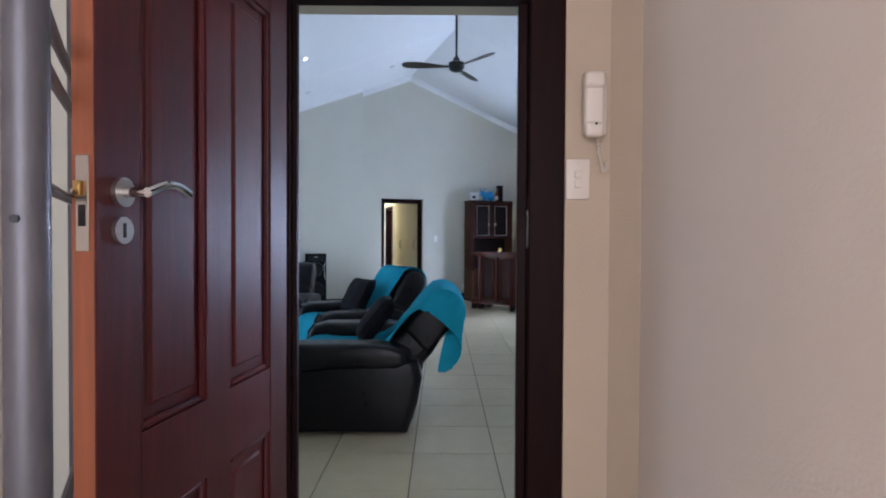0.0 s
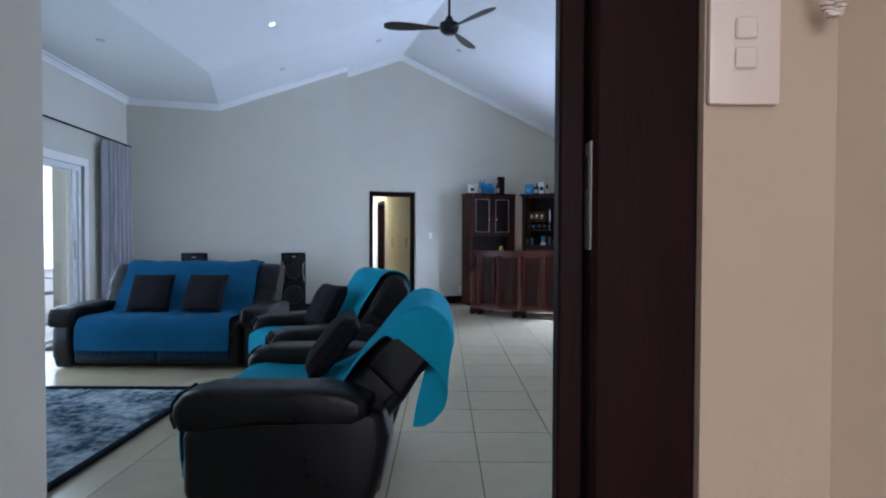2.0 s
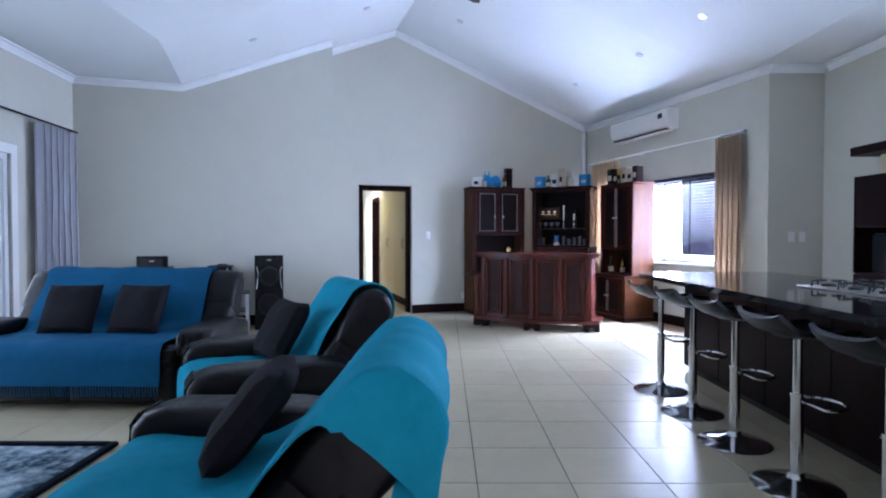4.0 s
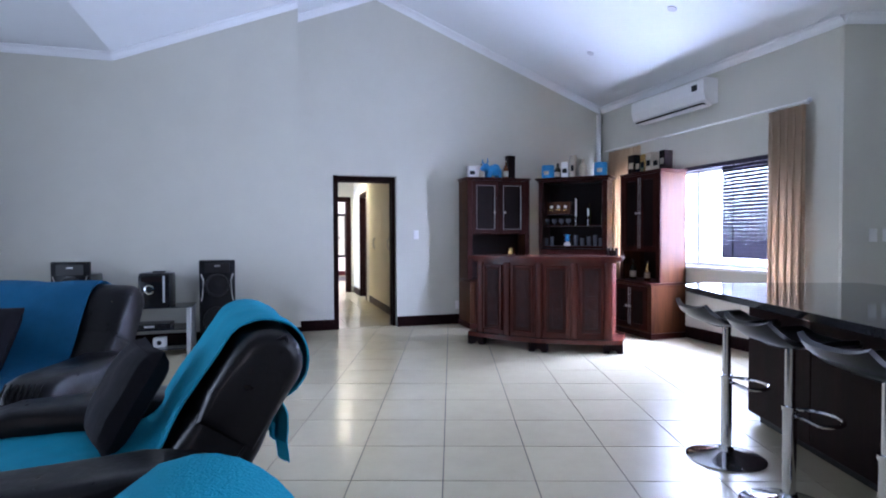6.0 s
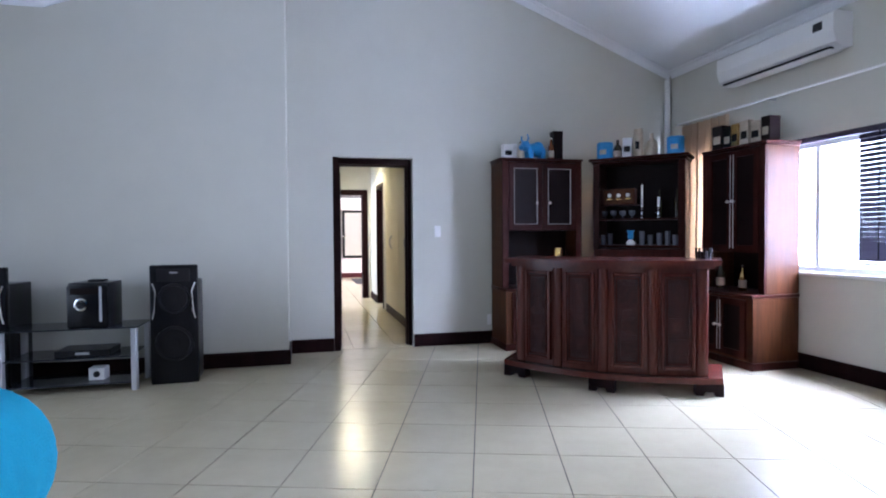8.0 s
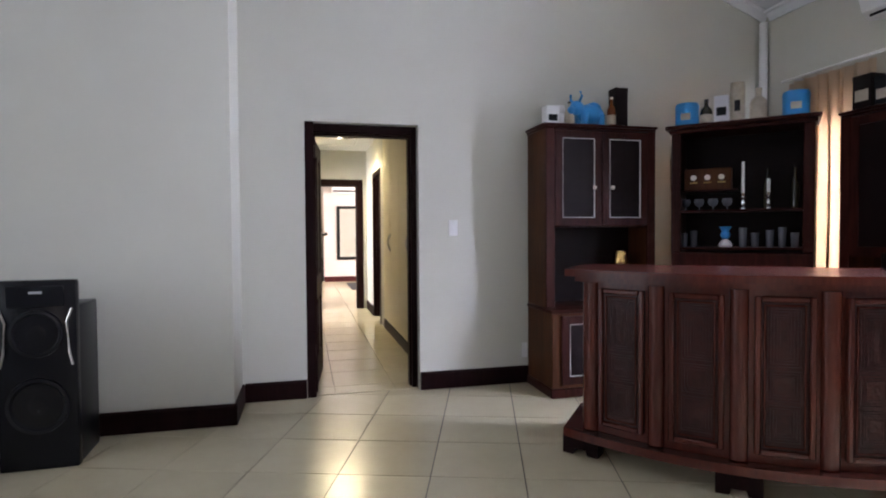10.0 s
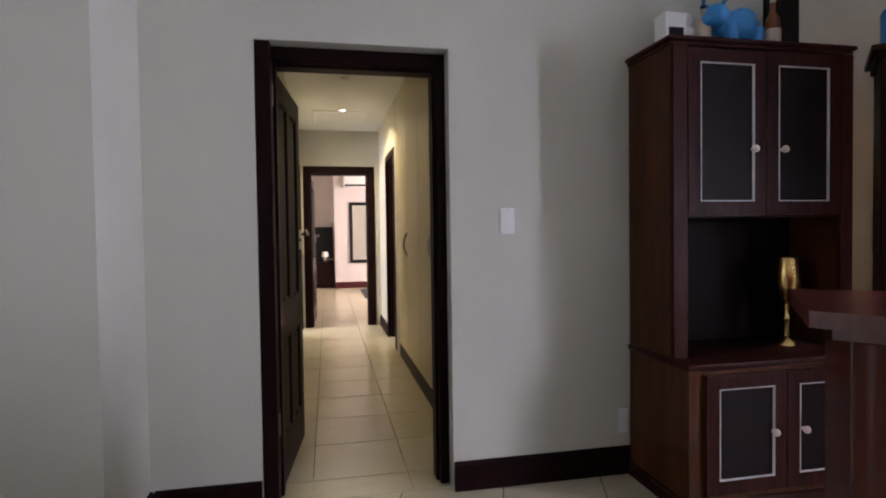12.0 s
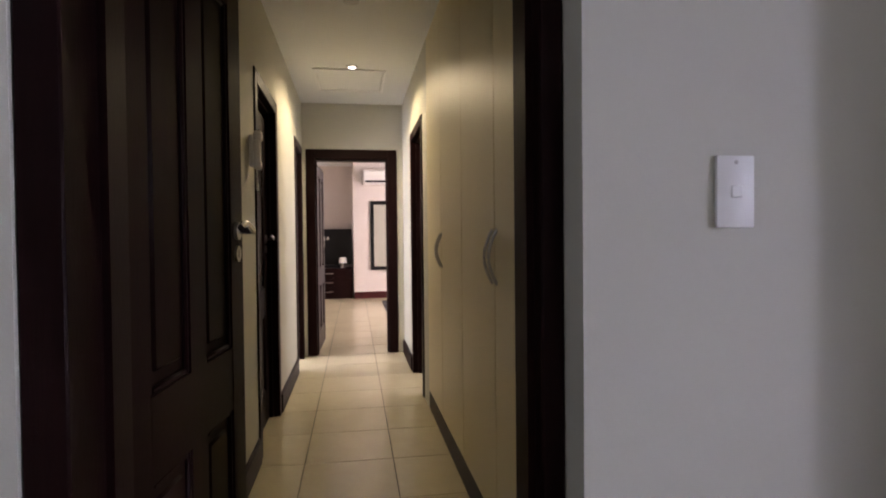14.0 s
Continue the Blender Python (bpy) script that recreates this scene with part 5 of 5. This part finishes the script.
def tin(m, r, h, material, label, name="tin"):
    e = thing(name, m, label, "tin")
    part("body", lathe(nb(), [(0.0, 0.0), (r, 0.0), (r, h * 0.8), (0, h * 0.8)], 24), material, e)
    part("lid", lathe(nb(), [(r * 0.9, h * 0.801), (r * 1.02, h * 0.801), (r * 1.02, h * 0.86), (r * 0.95, h), (0.0, h)], 24), CREAMTIN if material is CREAMTIN else material, e)
    part("emblem", bx(-r * 0.4, r * 0.4, -r - 0.003, -r * 0.9, h * 0.28, h * 0.55, 0.002), CREAMTIN if material is not CREAMTIN else GREYP, e, "small printed emblem")
    return e


TOP = 2.061
carton("ornament_box", pose(1.44, 3.36, TOP), 0.11, 0.09, 0.17, WHITEP, "white box with a dark print on the hutch", GREYP)
bottle(pose(1.57, 3.30, TOP), 0.035, 0.20, CREAMTIN, "pale stoneware bottle on the hutch")
bull = nb()
for c, s in (((0, 0, 0.085), (0.115, 0.06, 0.06)), ((-0.11, 0, 0.115), (0.05, 0.045, 0.045)), ((-0.155, 0, 0.10), (0.025, 0.03, 0.025)), ((0.03, 0, 0.12), (0.06, 0.045, 0.04))):
    bmesh.ops.create_uvsphere(bull, u_segments=16, v_segments=10, radius=1.0, matrix=Matrix.Translation(c) @ Matrix.Diagonal((*s, 1)))
for x in (-0.07, 0.07):
    for y in (-0.035, 0.035):
        cyl(bull, (x, y, 0), (x, y, 0.08), 0.022, 0.026, n=10)
for s in (-1, 1):
    tube(bull, [(-0.11, 0.03 * s, 0.15), (-0.115, 0.06 * s, 0.175), (-0.12, 0.05 * s, 0.205)], 0.009, 6)
single("bull_figurine", bull, BLUEPL, pose(1.75, 3.30, TOP, 0, 0, 10) @ Matrix.Diagonal((1.15, 1.2, 1.3, 1)), "bright blue bull figurine on the hutch", "figurine")
AMBER = mat("amber_spirit", (0.16, 0.045, 0.012), 0.12, vary=0.15, scale=20)
bottle(pose(1.93, 3.28, TOP), 0.034, 0.25, AMBER, "amber spirit bottle with a pale label on the hutch", CREAMP)
single("ornament", lathe(nb(), [(0.0, 0.0), (0.05, 0.0), (0.058, 0.03), (0.05, 0.09), (0.034, 0.12), (0.042, 0.15), (0.03, 0.185), (0.0, 0.19)], 18), WHITEP, pose(1.535, 3.38, TOP), "white rounded ornament behind the stoneware bottle", "ornament")
carton("bottle_box", pose(2.02, 3.33, TOP), 0.11, 0.11, 0.33, PANEL, "tall dark bottle box on the hutch")
for x, kind in ((-0.38, 0), (-0.24, 1), (-0.13, 2), (-0.02, 3), (0.12, 4), (0.36, 0)):
    m = CM @ pose(x, 0.10, TOP)
    if kind == 0:
        tin(m, 0.088, 0.19, BLUEPL, "bright blue ice bucket with a lid on the display cabinet", "ice_bucket")
    elif kind == 1:
        bottle(m, 0.045, 0.21, GREENBOT, "squat dark bottle on the display cabinet")
    elif kind == 2:
        carton("carton", m, 0.10, 0.08, 0.22, SILVERP, "grey and white printed carton on the cabinet", GREYP)
    elif kind == 3:
        tin(m, 0.05, 0.31, CREAMTIN, "tall cream printed canister on the cabinet", "canister")
    else:
        bottle(m, 0.062, 0.25, CREAMTIN, "rounded cream stoneware bottle on the cabinet", CREAMTIN)
DM = pose(3.40, 1.62, TOP, 0, 0, -90)
for x, w, h, mt, lb in ((0.74 - 0.86 + 0.0, 0.10, 0.24, PANEL, "tall dark box on the drinks cabinet"), (-0.24, 0.12, 0.22, CREAMTIN, "gold and cream printed tin box"), (-0.38, 0.11, 0.25, CREAMTIN, "cream printed bottle box on the cabinet"), (-0.50, 0.09, 0.24, BRASS, "golden bottle box on the drinks cabinet"), (-0.60, 0.10, 0.22, GREYP, "grey printed bottle box on the cabinet"), (-0.74, 0.14, 0.26, PANEL, "dark presentation box on the drinks cabinet")):
    carton("bottle_box", DM @ pose(x, 0, 0), w, 0.12, h, mt, lb, CREAMTIN if mt in (GREYP, PANEL) else GREYP)
# small things on and in the cabinets
single("goblet", lathe(nb(), [(0.0, 0.0), (0.05, 0.0), (0.046, 0.01), (0.014, 0.03), (0.010, 0.07), (0.018, 0.09), (0.010, 0.11), (0.012, 0.14), (0.040, 0.17), (0.052, 0.22), (0.048, 0.27), (0.042, 0.30), (0.036, 0.30), (0.044, 0.22), (0.0, 0.17)], 20), BRASS, pose(2.01, 3.28, 0.661) @ Matrix.Diagonal((1.15, 1.15, 1.4, 1)), "amber and brass goblet in the hutch niche", "goblet")
bm = nb()
for i in range(9):
    a = 2 * math.pi * i / 9
    cyl(bm, (0.055 * math.cos(a), 0.055 * math.sin(a), 0.0), (0.058 * math.cos(a), 0.058 * math.sin(a), 0.085), 0.009, n=6)
lathe(bm, [(0.0, 0.0), (0.06, 0.0), (0.06, 0.012), (0.045, 0.012), (0.045, 0.055), (0.0, 0.055)], 18)
single("coaster_holder", bm, PANEL, BM @ pose(0.72, 0.36, 1.0305), "small dark slatted holder on the bar top", "holder")
bottle(pose(3.30, 2.25, 0.681), 0.04, 0.26, GREENBOT, "dark bottle in the drinks cabinet niche")
bottle(pose(3.32, 1.98, 0.681), 0.035, 0.24, BRASS, "amber bottle in the drinks cabinet niche")


# ---- stereo corner ----
def speaker(m, label):
    e = thing("floor_speaker", m, label, "loudspeaker", "tower speakers by the stand")
    part("cabinet", bx(-0.175, 0.175, -0.02, 0.30, 0.0, 0.86, 0.01, 2), BLACKP, e)
    part("front_baffle", bx(-0.185, 0.185, -0.075, -0.021, 0.0, 1.0, 0.012, 2), GREYP, e, "glossy dark front")
    for z, r in ((0.72, 0.115), (0.34, 0.135)):
        d = part("woofer", lathe(nb(), [(0.0, 0.0), (r * 0.3, 0.002), (r * 0.8, -0.012), (r * 0.95, 0.014), (r * 1.08, 0.012), (r * 1.1, 0.0)], 28), BLACKP, e)
        d.matrix_local = pose(0, -0.076, z, 90)
    part("tweeter_grille", bx(-0.13, 0.13, -0.082, -0.076, 0.86, 0.97, 0.004), BLACKP, e)
    part("badge", bx(-0.03, 0.03, -0.0835, -0.0822, 0.93, 0.942), SILVERP, e, "small silver badge")
    for s in (-1, 1):
        part("side_trim", tube(nb(), [(s * 0.165, -0.08, 0.85), (s * 0.14, -0.082, 0.78), (s * 0.15, -0.082, 0.62), (s * 0.165, -0.08, 0.55)], 0.006, 6), STEEL, e, "silver trim")
    return e


SPK = speaker(pose(-1.835, 2.62, 0, 0, 0, 2), "tall black tower loudspeaker with silver trims")
copy_thing(SPK, pose(-3.26, 2.72, 0, 0, 0, -6))
e = thing("tv_stand", pose(-2.58, 2.66, 0), "glass and silver television stand against the wall", "stand")
for x in (-0.47, 0.47):
    part("leg", bx(x - 0.022, x + 0.022, -0.25, -0.19, 0, 0.50, 0.006), SILVERP, e, "silver upright")
    part("leg", bx(x - 0.022, x + 0.022, 0.15, 0.2, 0, 0.50, 0.006), SILVERP, e)
for z in (0.06, 0.27, 0.502):
    part("glass_shelf", bx(-0.5 if z > 0.4 else -0.445, 0.5 if z > 0.4 else 0.445, -0.24, 0.2, z, z + 0.01, 0.003), TABLEGLASS, e, "smoked glass shelf")
e = thing("stereo_unit", pose(-2.44, 2.60, 0.5125, 0, 0, -4), "black stereo head unit with a silver dial", "stereo")
part("body", bx(-0.15, 0.15, -0.12, 0.16, 0, 0.36, 0.01, 2), BLACKP, e)
part("front_panel", bx(-0.15, 0.15, -0.15, -0.121, 0, 0.34, 0.012, 2), GREYP, e)
d = part("volume_dial", lathe(nb(), [(0.0, 0.0), (0.05, 0.0), (0.05, 0.012), (0.038, 0.014), (0.036, 0.006), (0.0, 0.006)], 24), CHROME, e, "silver ring dial")
d.matrix_local = pose(-0.04, -0.151, 0.19, 90)
part("display", bx(-0.12, 0.12, -0.1525, -0.1505, 0.27, 0.32), PANEL, e)
part("trim", bx(0.09, 0.11, -0.1545, -0.1505, 0.05, 0.33, 0.003), SILVERP, e)
single("remote_control", bx(-0.06, 0.06, -0.05, 0.05, 0, 0.018, 0.005, 2), BLACKP, pose(-2.42, 2.62, 0.873), "flat black box on the stereo", "device")
e = thing("set_top_box", pose(-2.5, 2.62, 0.281), "low black player on the middle glass shelf", "player")
part("body", bx(-0.2, 0.2, -0.14, 0.14, 0, 0.05, 0.004), BLACKP, e)
part("display", bx(-0.05, 0.05, -0.1415, -0.1402, 0.015, 0.035), SILVERP, e)
e = thing("game_console", pose(-2.42, 2.60, 0.071), "white box with a round black lens on the bottom shelf", "device")
part("body", bx(-0.06, 0.06, -0.06, 0.06, 0, 0.10, 0.005), WHITEP, e)
part("lens", cyl(nb(), (0, -0.063, 0.05), (0, -0.0602, 0.05), 0.025, n=18), BLACKP, e)

# ---- wall and ceiling fittings ----
e = thing("air_conditioner", pose(3.609, 1.79, 2.74), "white split air conditioner high on the wall", "air conditioner")
bm = nb()
prism(bm, [(0, 0.02), (-0.10, 0.0), (-0.17, 0.05), (-0.20, 0.14), (-0.20, 0.27), (-0.17, 0.30), (0, 0.30)], -0.66, 0.66)
part("housing", bm, WHITEP, e, smooth=False)
part("louvre", bx(-0.165, -0.03, -0.60, 0.60, -0.004, 0.004, 0.002), WHITEP, e)
part("air_slot", bx(-0.1715, -0.12, -0.60, 0.60, 0.006, 0.022), GREYP, e, "dark outlet slot")
bm = nb()
prism(bm, [(-0.2015, 0.17), (-0.2005, 0.17), (-0.2005, 0.24), (-0.2015, 0.24)], -0.56, -0.47)
part("display_badge", bm, BLACKP, e, "dark badge")


def curtain(name, m, length, z0, z1, folds, depth, material, label):
    """A gathered curtain along local x."""
    e = thing(name, m, label, "curtain")
    bm = nb()
    n, k = folds * 10, 16
    g = []
    for i in range(n + 1):
        q = i / n
        row = []
        for j in range(k + 1):
            f = j / k
            a = 2 * math.pi * folds * q + 0.5 * noise.noise((q * 5, f * 2, 1))
            row.append(bm.verts.new((length * q + 0.015 * math.sin(a * 2), depth * (0.75 + 0.25 * f) * math.sin(a) + 0.01 * noise.noise((q * 9, f * 4, 5)), z1 + (z0 - z1) * f)))
        g.append(row)
    for i in range(n):
        for j in range(k):
            bm.faces.new((g[i][j], g[i + 1][j], g[i + 1][j + 1], g[i][j + 1]))
    bmesh.ops.recalc_face_normals(bm, faces=bm.faces)
    bmesh.ops.solidify(bm, geom=bm.faces[:], thickness=0.004)
    part("cloth", bm, material, e)
    return e


curtain("curtain", pose(3.50, 0.345, 0, 0, 0, -90), 0.41, 0.03, 2.47, 5, 0.035, BEIGECURT, "beige curtain gathered beside the window")
curtain("curtain", pose(3.52, 3.15, 0, 0, 0, -90), 0.75, 0.03, 2.47, 7, 0.03, BEIGECURT, "beige curtain glowing in daylight behind the cabinets")
e = thing("curtain_rod", pose(3.50, 0, 2.50), "thin white curtain rod over the window", "curtain rod")
part("rod", cyl(nb(), (0, -0.08, 0), (0, 3.2, 0), 0.011, n=12), WHITEP, e)
bm = nb()
bmesh.ops.create_uvsphere(bm, u_segments=12, v_segments=8, radius=0.024, matrix=Matrix.Translation((0, -0.1, 0)))
part("finial", bm, SILVERP, e)
for y in (0.0, 1.9, 3.1):
    part("bracket", cyl(nb(), (0, y, 0), (0.109, y, 0), 0.008, n=8), SILVERP, e)
curtain("curtain", LM @ pose(0.11, -0.98, 0, 0, 0, 90), 0.78, 0.03, 2.54, 6, 0.05, GREYCURT, "grey lined curtain gathered at the sliding door")
e = thing("curtain_rod", LM, "dark curtain rod over the sliding door", "curtain rod")
part("rod", cyl(nb(), (0.11, -5.2, 2.57), (0.11, -0.12, 2.57), 0.012, n=12), GREYP, e)
for y in (-5.0, -2.6, -0.2):
    part("bracket", cyl(nb(), (0.003, y, 2.57), (0.11, y, 2.57), 0.008, n=8), GREYP, e)
single("curtain_tieback", tube(nb(), [(0.002, -0.14, 2.52), (0.05, -0.15, 2.45), (0.06, -0.15, 2.3), (0.055, -0.155, 2.12), (0.06, -0.15, 1.95)], 0.009, 6), GREYP, LM, "dark curtain tieback hanging on the wall", "tieback")

# ceiling fan
FZ = 3.37
fp = tw(-0.15, -1.18)
e = thing("ceiling_fan", pose(fp.x, fp.y, FZ, 0, 0, TURN), "dark brown three-blade ceiling fan on a long rod", "ceiling fan")
part("rod", cyl(nb(), (0, 0, 0.05), (0, 0, GZ - FZ - 0.03), 0.013, n=12), BLACKP, e)
part("canopy", lathe(nb(), [(0.02, GZ - FZ - 0.14), (0.06, GZ - FZ - 0.10), (0.07, GZ - FZ - 0.01), (0, GZ - FZ - 0.01)], 20), BLACKP, e)
part("motor", lathe(nb(), [(0.0, -0.075), (0.05, -0.075), (0.085, -0.05), (0.10, -0.01), (0.095, 0.03), (0.05, 0.05), (0.03, 0.10), (0.0, 0.10)], 28), BLACKP, e)
FANW = mat("fan_blade_wood", (0.03, 0.022, 0.018), 0.4, vary=0.2, scale=8, stretch=(1, 6, 1))
for a in (186, 66, -52):
    bm = nb()
    o = [(0.10, 0.018), (0.20, 0.03), (0.36, 0.06), (0.50, 0.072), (0.60, 0.064), (0.655, 0.03)]
    pl = [(x, y) for x, y in o] + [(x, -y * 0.9) for x, y in reversed(o)]
    slab(bm, [(x, y, 0) for x, y in pl], 0.008)
    bmesh.ops.transform(bm, matrix=pose(0, 0, -0.02, 0, 0, a) @ Matrix.Rotation(radians(14), 4, "X"), verts=bm.verts)
    part("blade", bm, FANW, e, "dark wooden blade")


def downlight(p, tilt, lit, label):
    e = thing("downlight", pose(*p, 0, tilt, 0), label, "downlight", "recessed ceiling lights")
    part("ring", lathe(nb(), [(0.030, -0.012), (0.046, -0.008), (0.048, 0.0), (0.030, 0.0), (0.030, -0.012)], 24, caps=False), WHITEP if lit else SILVERP, e)
    part("lamp", cyl(nb(), (0, 0, -0.011), (0, 0, -0.002), 0.030, n=20), LAMPGLOW if lit else SILVERP, e, "lit lamp" if lit else "unlit lamp")
    return e


AL, AR = -math.degrees(math.atan(SL)), math.degrees(math.atan(SR))


def onslope(x, y):
    return (x, y, zg(x) - 0.002)


for x, y, lit in ((-2.01, 2.0, False), (-0.59, 2.03, False), (2.66, 0.74, False), (2.64, 2.23, False), (0.76, 2.2, False)):
    downlight(onslope(x, y), AL if x < RX else AR, lit, "small unlit recessed downlight in the sloping ceiling")
nl = (E1 - RB).cross(BACK).normalized()
nr = (E2 - RB).cross(BACK).normalized()


def near_z(x, y):
    p = Vector((x, y, 0))
    n = nl if (p - Vector((RB.x, RB.y, 0))).dot(Vector((CS, -SN, 0))) < 0 else nr
    return RB.z - (n.x * (x - RB.x) + n.y * (y - RB.y)) / n.z - 0.003


for x, y, t in ((-2.19, 0.31, AL), (2.44, -0.58, AR)):
    downlight((x, y, near_z(x, y)), t, True, "lit recessed downlight in the sloping ceiling")
downlight((-3.91, 0.27, 3.305), 0, False, "small unlit recessed downlight in the flat ceiling strip")
downlight((0.02, 7.25, 2.598), 0, True, "lit recessed downlight in the corridor ceiling")
downlight((0.02, 5.99, 2.598), 0, False, "small recessed downlight in the corridor ceiling")
e = thing("ceiling_hatch", pose(0.0, 7.66, 2.598), "white square attic hatch in the corridor ceiling", "hatch")
fr = nb()
for a in ((-0.30, 0.30, -0.34, -0.31), (-0.30, 0.30, 0.31, 0.34), (-0.30, -0.27, -0.31, 0.31), (0.27, 0.30, -0.31, 0.31)):
    box(fr, *a, -0.014, 0, 0.003)
part("frame", fr, CORNICE, e)
part("panel", bx(-0.269, 0.269, -0.309, 0.309, -0.006, -0.001), CEIL, e)
# ---- bedroom seen through the far door ----
e = thing("chest_of_drawers", pose(-0.36, 14.45, 0), "dark brown chest of drawers against the bedroom wall", "dresser")
part("body", bx(-0.6, 0.33, -0.28, 0.28, 0, 0.62, 0.006), DARKWOOD, e)
for k in range(3):
    d = part("drawer", bx(-0.58, 0.31, -0.30, -0.281, 0.06 + 0.185 * k, 0.225 + 0.185 * k, 0.004), DARKWOOD, e)
    part("handle", bx(-0.2, -0.05, -0.312, -0.301, 0.14 + 0.185 * k, 0.152 + 0.185 * k, 0.003), STEEL, d)
e = thing("television", pose(-0.32, 14.5, 0.62), "black television standing on the chest", "television")
part("screen", bx(-0.55, 0.28, -0.03, 0.02, 0.06, 0.80, 0.006), BLACKP, e)
part("foot", bx(-0.3, 0.05, -0.12, 0.12, 0.001, 0.06, 0.005), BLACKP, e)
e = thing("table_lamp", pose(-0.22, 14.28, 0.62), "small white table lamp on the chest", "lamp")
part("base", lathe(nb(), [(0.0, 0.0), (0.05, 0.0), (0.05, 0.01), (0.015, 0.02), (0.02, 0.07), (0.01, 0.12), (0.0, 0.12)], 16), WHITEP, e)
part("shade", lathe(nb(), [(0.085, 0.10), (0.065, 0.22), (0.062, 0.22), (0.082, 0.10)], 20), WHITEP, e, "white fabric shade")
e = thing("wall_mirror", pose(0.72, 14.098, 0.58), "tall black-framed mirror on the bedroom wall", "mirror")
fr = nb()
for a in ((-0.38, 0.38, 0.0, 0.07), (-0.38, 0.38, 1.32, 1.39), (-0.38, -0.31, 0.07, 1.32), (0.31, 0.38, 0.07, 1.32)):
    box(fr, a[0], a[1], -0.035, 0, a[2], a[3], 0.004)
part("frame", fr, BLACKP, e)
part("mirror_glass", bx(-0.309, 0.309, -0.015, -0.004, 0.071, 1.319), MIRROR, e, "silvered mirror glass", smooth=False)
e = thing("air_conditioner", pose(0.62, 14.098, 2.30), "white split air conditioner in the bedroom", "air conditioner")
part("housing", bx(-0.42, 0.42, -0.2, 0, 0, 0.28, 0.03, 3), WHITEP, e)
part("louvre", bx(-0.38, 0.38, -0.205, -0.201, 0.03, 0.07), GREYP, e)
bed_rug = bx(-0.6, 0.6, -0.9, 0.9, 0.008, 0.018, 0.004)
single("rug", bed_rug, MATM, pose(1.12, 12.6, 0), "dark bedside rug on the bedroom tiles", "rug")

# patio furniture outside the sliding door
PATIO = mat("patio_grey", (0.34, 0.37, 0.40), 0.5, vary=0.1, scale=10)
for (x, y, r) in ((-6.35, 1.45, 70), (-7.3, 1.5, 200)):
    e = thing("patio_chair", tile_pose(x, y, -0.03, r), "grey metal patio armchair outside the sliding door", "chair")
    for sx in (-0.26, 0.26):
        part("arm_loop", tube(nb(), [(sx, -0.25, 0), (sx, -0.27, 0.62), (sx, 0.1, 0.64), (sx, 0.24, 0.40), (sx, 0.28, 0)], 0.014, 8), PATIO, e)
        part("back_post", tube(nb(), [(sx, 0.18, 0.42), (sx, 0.26, 0.7), (sx, 0.30, 0.95)], 0.014, 8), PATIO, e)
    part("seat", bx(-0.25, 0.25, -0.26, 0.2, 0.40, 0.44, 0.012, 2), PATIO, e)
    for k in range(6):
        part("back_slat", bx(-0.25, 0.25, 0.20 + 0.02 * k, 0.21 + 0.02 * k, 0.47 + 0.08 * k, 0.53 + 0.08 * k, 0.003), PATIO, e)
e = thing("patio_table", tile_pose(-6.75, 0.62, -0.03), "round grey patio table outside", "table")
part("tabletop", lathe(nb(), [(0.0, 0.70), (0.5, 0.70), (0.5, 0.73), (0.0, 0.73)], 32), PATIO, e)
for a in (45, 135, 225, 315):
    part("leg", cyl(nb(), (0.15 * math.cos(radians(a)), 0.15 * math.sin(radians(a)), 0.70), (0.34 * math.cos(radians(a)), 0.34 * math.sin(radians(a)), 0), 0.018, n=8), PATIO, e)

# ---- floor tiles ----
PITCH = 0.475


def tile_mesh(name, s, top):
    bm = box(nb(), -s / 2, s / 2, -s / 2, s / 2, top - 0.012, top)
    me = bpy.data.meshes.new(name)
    bm.to_mesh(me)
    bm.free()
    me.materials.append(TILE)
    return me


TME = tile_mesh("tile", PITCH - 0.006, 0.0)
far = []
count = 0
for i in range(-12, 11):
    for j in range(-21, 10):
        u, v = (i + 0.5) * PITCH, (j + 0.5) * PITCH
        p = tw(u, v)
        if p.y > 3.85 or u > 4.4 or p.x > 3.9:
            continue
        if -2.0 < u < 2.0 and -7.5 < v < 4.2 and count < 220:
            count += 1
            t = new("tile", TME)
            t.parent = FLOOR
            t.matrix_local = TM @ pose(u, v, 0, 0, 0, 0)
        else:
            far.append((u, v))
bm = nb()
h = (PITCH - 0.006) / 2
for u, v in far:
    a = [bm.verts.new((u + sx * h, v + sy * h, 0)) for sx, sy in ((-1, -1), (1, -1), (1, 1), (-1, 1))]
    b = [bm.verts.new((u + sx * h, v + sy * h, -0.012)) for sx, sy in ((-1, -1), (1, -1), (1, 1), (-1, 1))]
    bm.faces.new(a)
    for k in range(4):
        bm.faces.new((a[k], b[k], b[(k + 1) % 4], a[(k + 1) % 4]))
ob = part("tiles_far", bm, TILE, FLOOR, smooth=False)
ob.matrix_local = TM
tagged(ob, "cream glazed floor tiles", kind="stuff")
CME = tile_mesh("tile", PITCH - 0.006, 0.006)
for i in range(-5, 8):
    for j in range(-1, 23):
        x, y, k = -0.02 + i * 0.47, 3.775 + (j + 0.5) * PITCH, 1.0
        if j < 0:
            y, k = (3.565 + 3.772) / 2, 0.207 / 0.469
        if y < 8.6 and not -1.0 < x < 1.0:
            continue
        if not -2.4 < x < 3.1 or y > 14.5:
            continue
        t = new("tile", CME)
        t.parent = CFLOOR
        t.matrix_local = pose(x, y, 0) @ Matrix.Diagonal((0.465 / 0.469, k, 1, 1))
